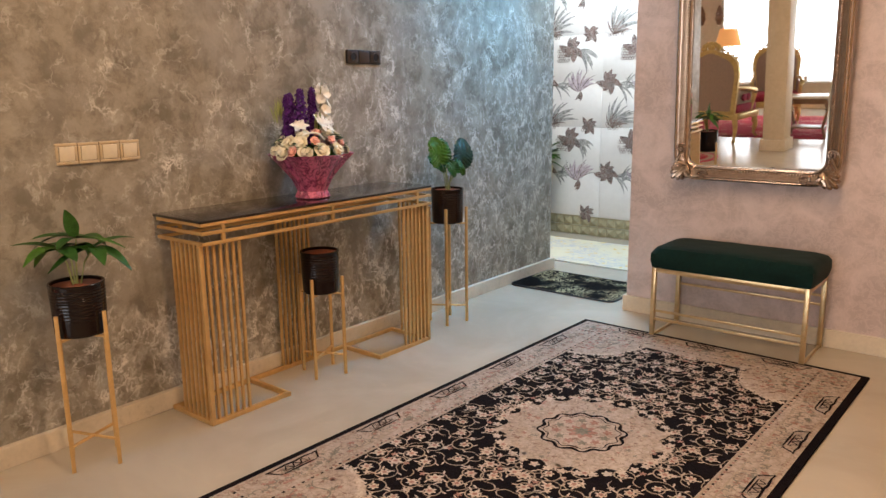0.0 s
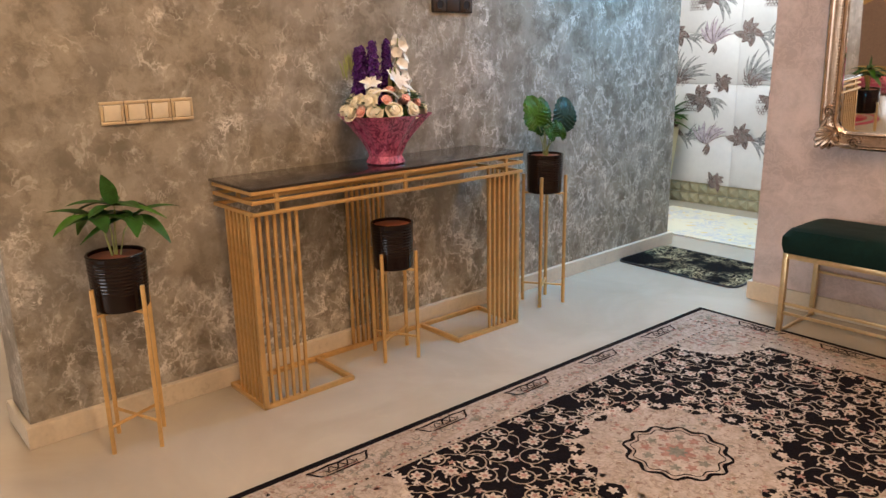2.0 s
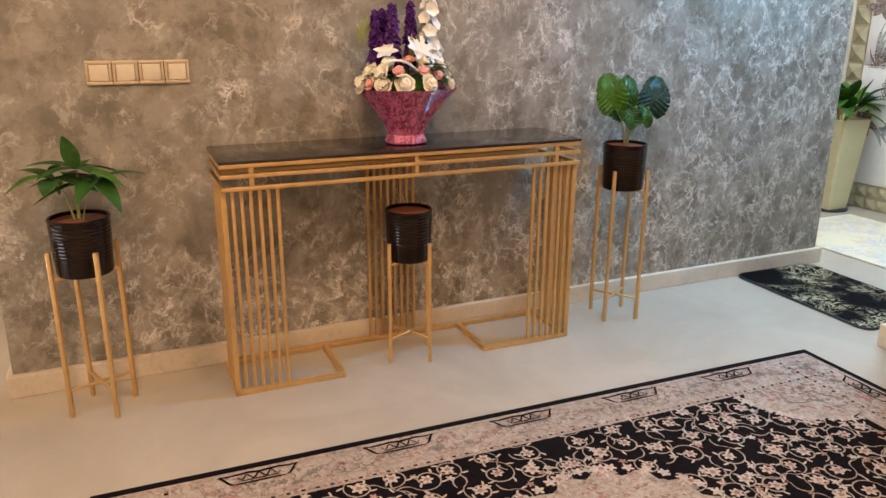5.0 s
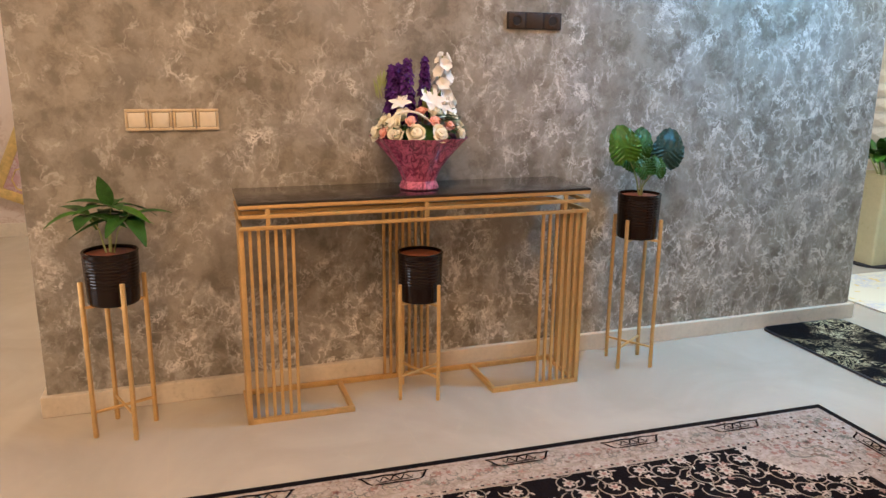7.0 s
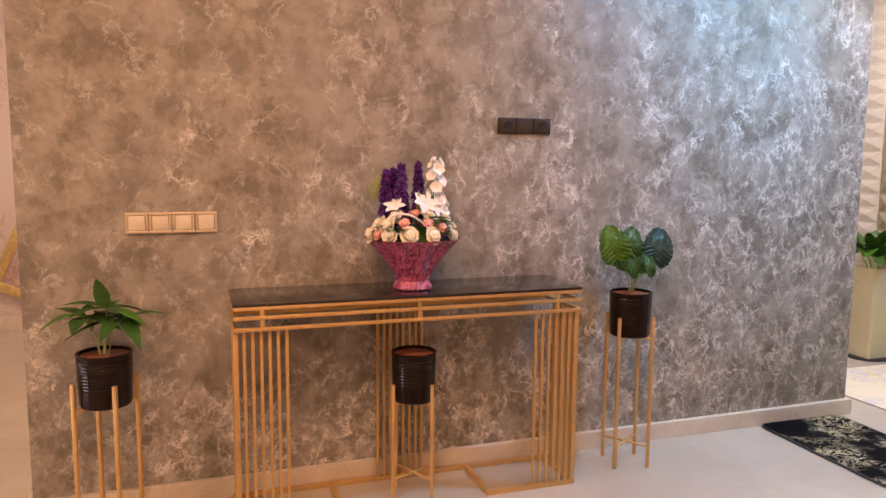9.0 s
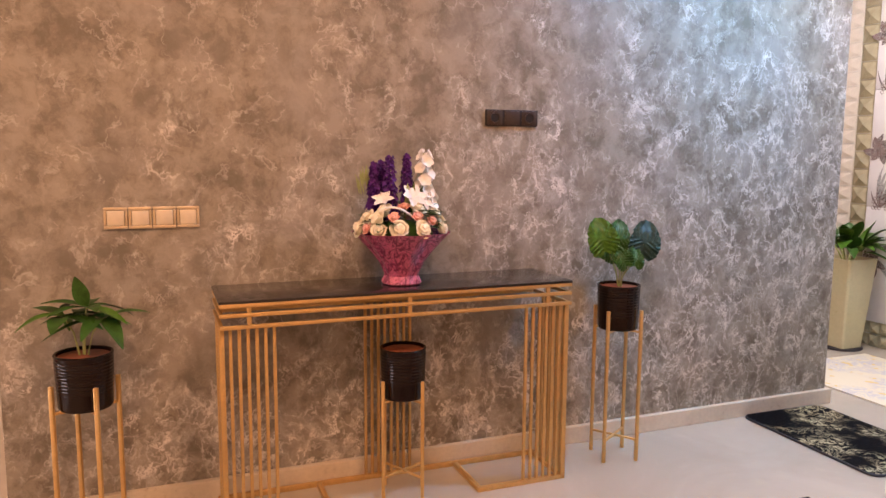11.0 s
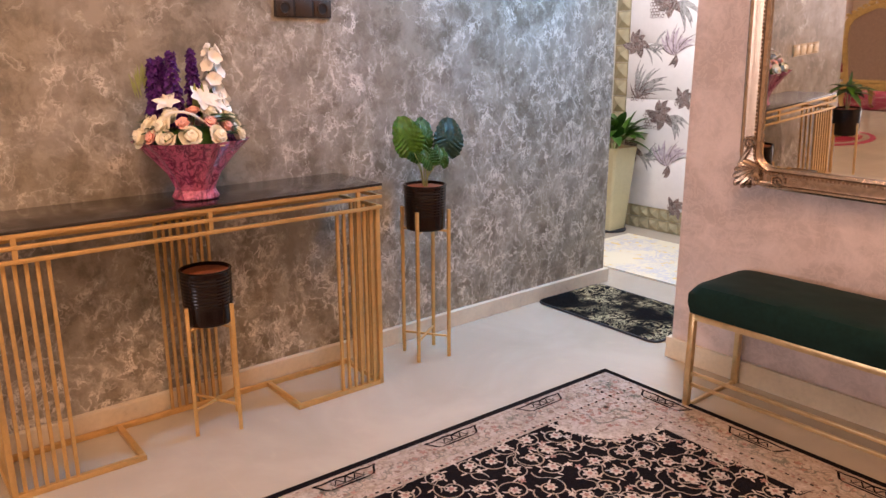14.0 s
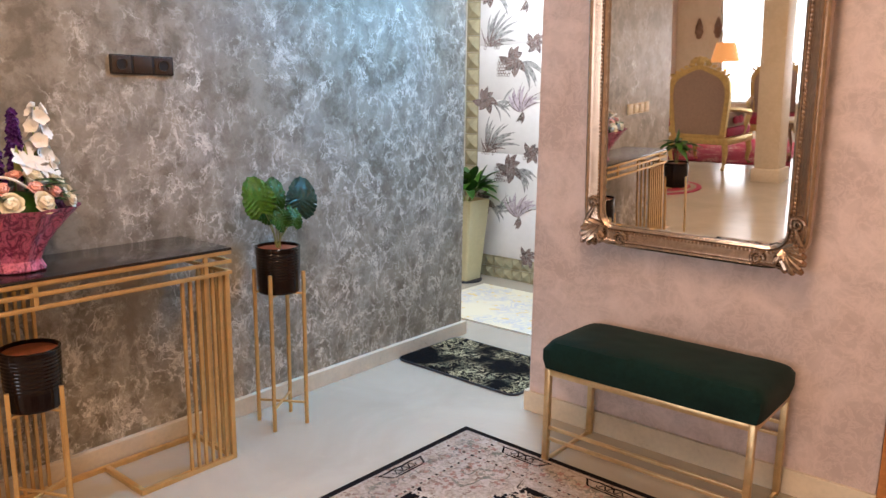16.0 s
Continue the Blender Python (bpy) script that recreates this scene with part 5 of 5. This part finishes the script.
pyr = mesh_of("relief_tile", relief(0.083, 0.083), M_BORDER, False)
for i in range(29):
    for j in range(2):
        piece("relief_tile", pyr, pantry, (TX0 + 0.084 * i, TW, 0.002 + 0.085 * j))
pyr2 = mesh_of("relief_tile", relief(0.118, 0.118), M_BORDER, False)
for j in range(22):
    piece("relief_tile", pyr2, pantry, (TX0 - 0.128, TW, 0.002 + 0.12 * j))
bm = B()
for j in range(170):
    blob(bm, (TX0 - 0.004, TW - 0.003, 0.18 + 0.015 * j), 0.006, sub=1)
part("bead_trim", bm, M_BORDER, pantry)
brick = mesh_of("relief_brick", relief(0.196, 0.096, 0.010), M_BRICK, False)
for i in range(5):
    for j in range(27):
        piece("relief_brick", brick, pantry, (TX0 - 0.33 - 0.198 * i, TW, 0.002 + 0.098 * j))


# printed flowers, fired flush into the glaze
def blade(bm, x, z, a, length, width, y):
    n = 7
    left, right = [], []
    for k in range(n):
        u = k / (n - 1)
        w = width * math.sin(math.pi * (0.06 + 0.9 * u)) / 2
        b = a + 0.5 * (u - 0.3)
        px, pz = x + length * u * math.sin(b), z + length * u * math.cos(b)
        left.append(bm.verts.new((px - w * math.cos(b), y, pz + w * math.sin(b))))
        right.append(bm.verts.new((px + w * math.cos(b), y, pz - w * math.sin(b))))
    for k in range(n - 1):
        bm.faces.new((left[k], left[k + 1], right[k + 1], right[k]))


rnd = random.Random(4)
prints = {"brown_flower": (B(), M_INK), "grey_leaf": (B(), M_GREYLEAF), "lilac_flower": (B(), M_LILAC), "honeycomb_print": (B(), M_INK)}
yb = TW - 0.0107


def fan(key, x, z, n, length, width, spread, lean=0.0, lift=0.0):
    for k in range(n):
        a = lean + spread * (k / max(n - 1, 1) - 0.5) + rnd.uniform(-0.10, 0.10)
        blade(prints[key][0], x, z, a, length * rnd.uniform(0.75, 1.1), width * rnd.uniform(0.8, 1.1), yb - lift - 0.00012 * k)


def honeycomb(x, z, columns, rows, r=0.0135):
    """Thin hexagon net printed over the leaves."""
    for i in range(columns):
        for j in range(rows):
            if rnd.random() < 0.18:
                continue
            cx, cz = x + r * 1.74 * (i + 0.5 * (j % 2) - columns / 2), z + r * 1.5 * (j - rows / 2)
            out = [(cx + r * math.sin(k * math.pi / 3), cz + r * math.cos(k * math.pi / 3)) for k in range(6)]
            ins = [(cx + 0.70 * (a - cx), cz + 0.70 * (b - cz)) for a, b in out]
            bm = prints["honeycomb_print"][0]
            vo, vi = [bm.verts.new((a, yb - 0.0032, b)) for a, b in out], [bm.verts.new((a, yb - 0.0032, b)) for a, b in ins]
            for k in range(6):
                bm.faces.new((vo[k], vo[(k + 1) % 6], vi[(k + 1) % 6], vi[k]))


def iris(x, z, size, lean=0.0):
    """A broad brown bloom: standing petals, drooping falls and a bud."""
    for a, ln, wd in ((-0.55, 0.75, 0.42), (0.15, 0.85, 0.36), (0.75, 0.72, 0.40), (1.75, 0.95, 0.44), (-1.75, 0.95, 0.46), (2.75, 0.85, 0.50), (-2.60, 0.70, 0.42)):
        blade(prints["brown_flower"][0], x, z, a + lean + rnd.uniform(-0.15, 0.15), size * ln, size * wd, yb - 0.002 - 0.0002 * rnd.random())


for i in range(-1, 4):
    for j in range(-1, 4):
        ox, oz = TX0 + 0.115 + 0.60 * i, 0.19 + 0.763 * j
        inside = lambda x, z: TX0 + 0.06 < x < TX0 + 2.25 and TZ0 + 0.03 < z < CEIL - 0.2
        if inside(ox, oz):
            fan("grey_leaf", ox, oz, 11, 0.26, 0.026, 1.5, 0.25)
            fan("brown_flower", ox - 0.01, oz - 0.005, 6, 0.15, 0.014, 1.9, 0.1, 0.0015)
            honeycomb(ox + 0.01, oz + 0.03, 6, 4)
        if inside(ox + 0.19, oz + 0.655):
            iris(ox + 0.19, oz + 0.655, 0.135)
            fan("grey_leaf", ox + 0.25, oz + 0.64, 5, 0.20, 0.030, 0.9, 1.9)
            honeycomb(ox + 0.12, oz + 0.62, 5, 6)
        if inside(ox + 0.37, oz + 0.775):
            iris(ox + 0.37, oz + 0.775, 0.095, 0.6)
            honeycomb(ox + 0.36, oz + 0.765, 4, 3)
        if inside(ox - 0.05, oz + 0.375):
            iris(ox - 0.05, oz + 0.375, 0.125, -0.3)
            fan("grey_leaf", ox + 0.03, oz + 0.345, 4, 0.17, 0.020, 1.0, 1.7)
        if inside(ox + 0.27, oz + 0.315):
            fan("lilac_flower", ox + 0.28, oz + 0.300, 9, 0.17, 0.034, 1.9, -0.25, 0.001)
            fan("brown_flower", ox + 0.28, oz + 0.295, 6, 0.20, 0.007, 2.3, -0.2, 0.0022)
            fan("brown_flower", ox + 0.285, oz + 0.30, 3, 0.09, 0.030, 0.5, 3.1, 0.0022)
            fan("grey_leaf", ox + 0.10, oz + 0.31, 5, 0.18, 0.014, 1.0, 0.6)
for name, (bm, mat) in prints.items():
    part(name, bm, mat, pantry, smooth=False)
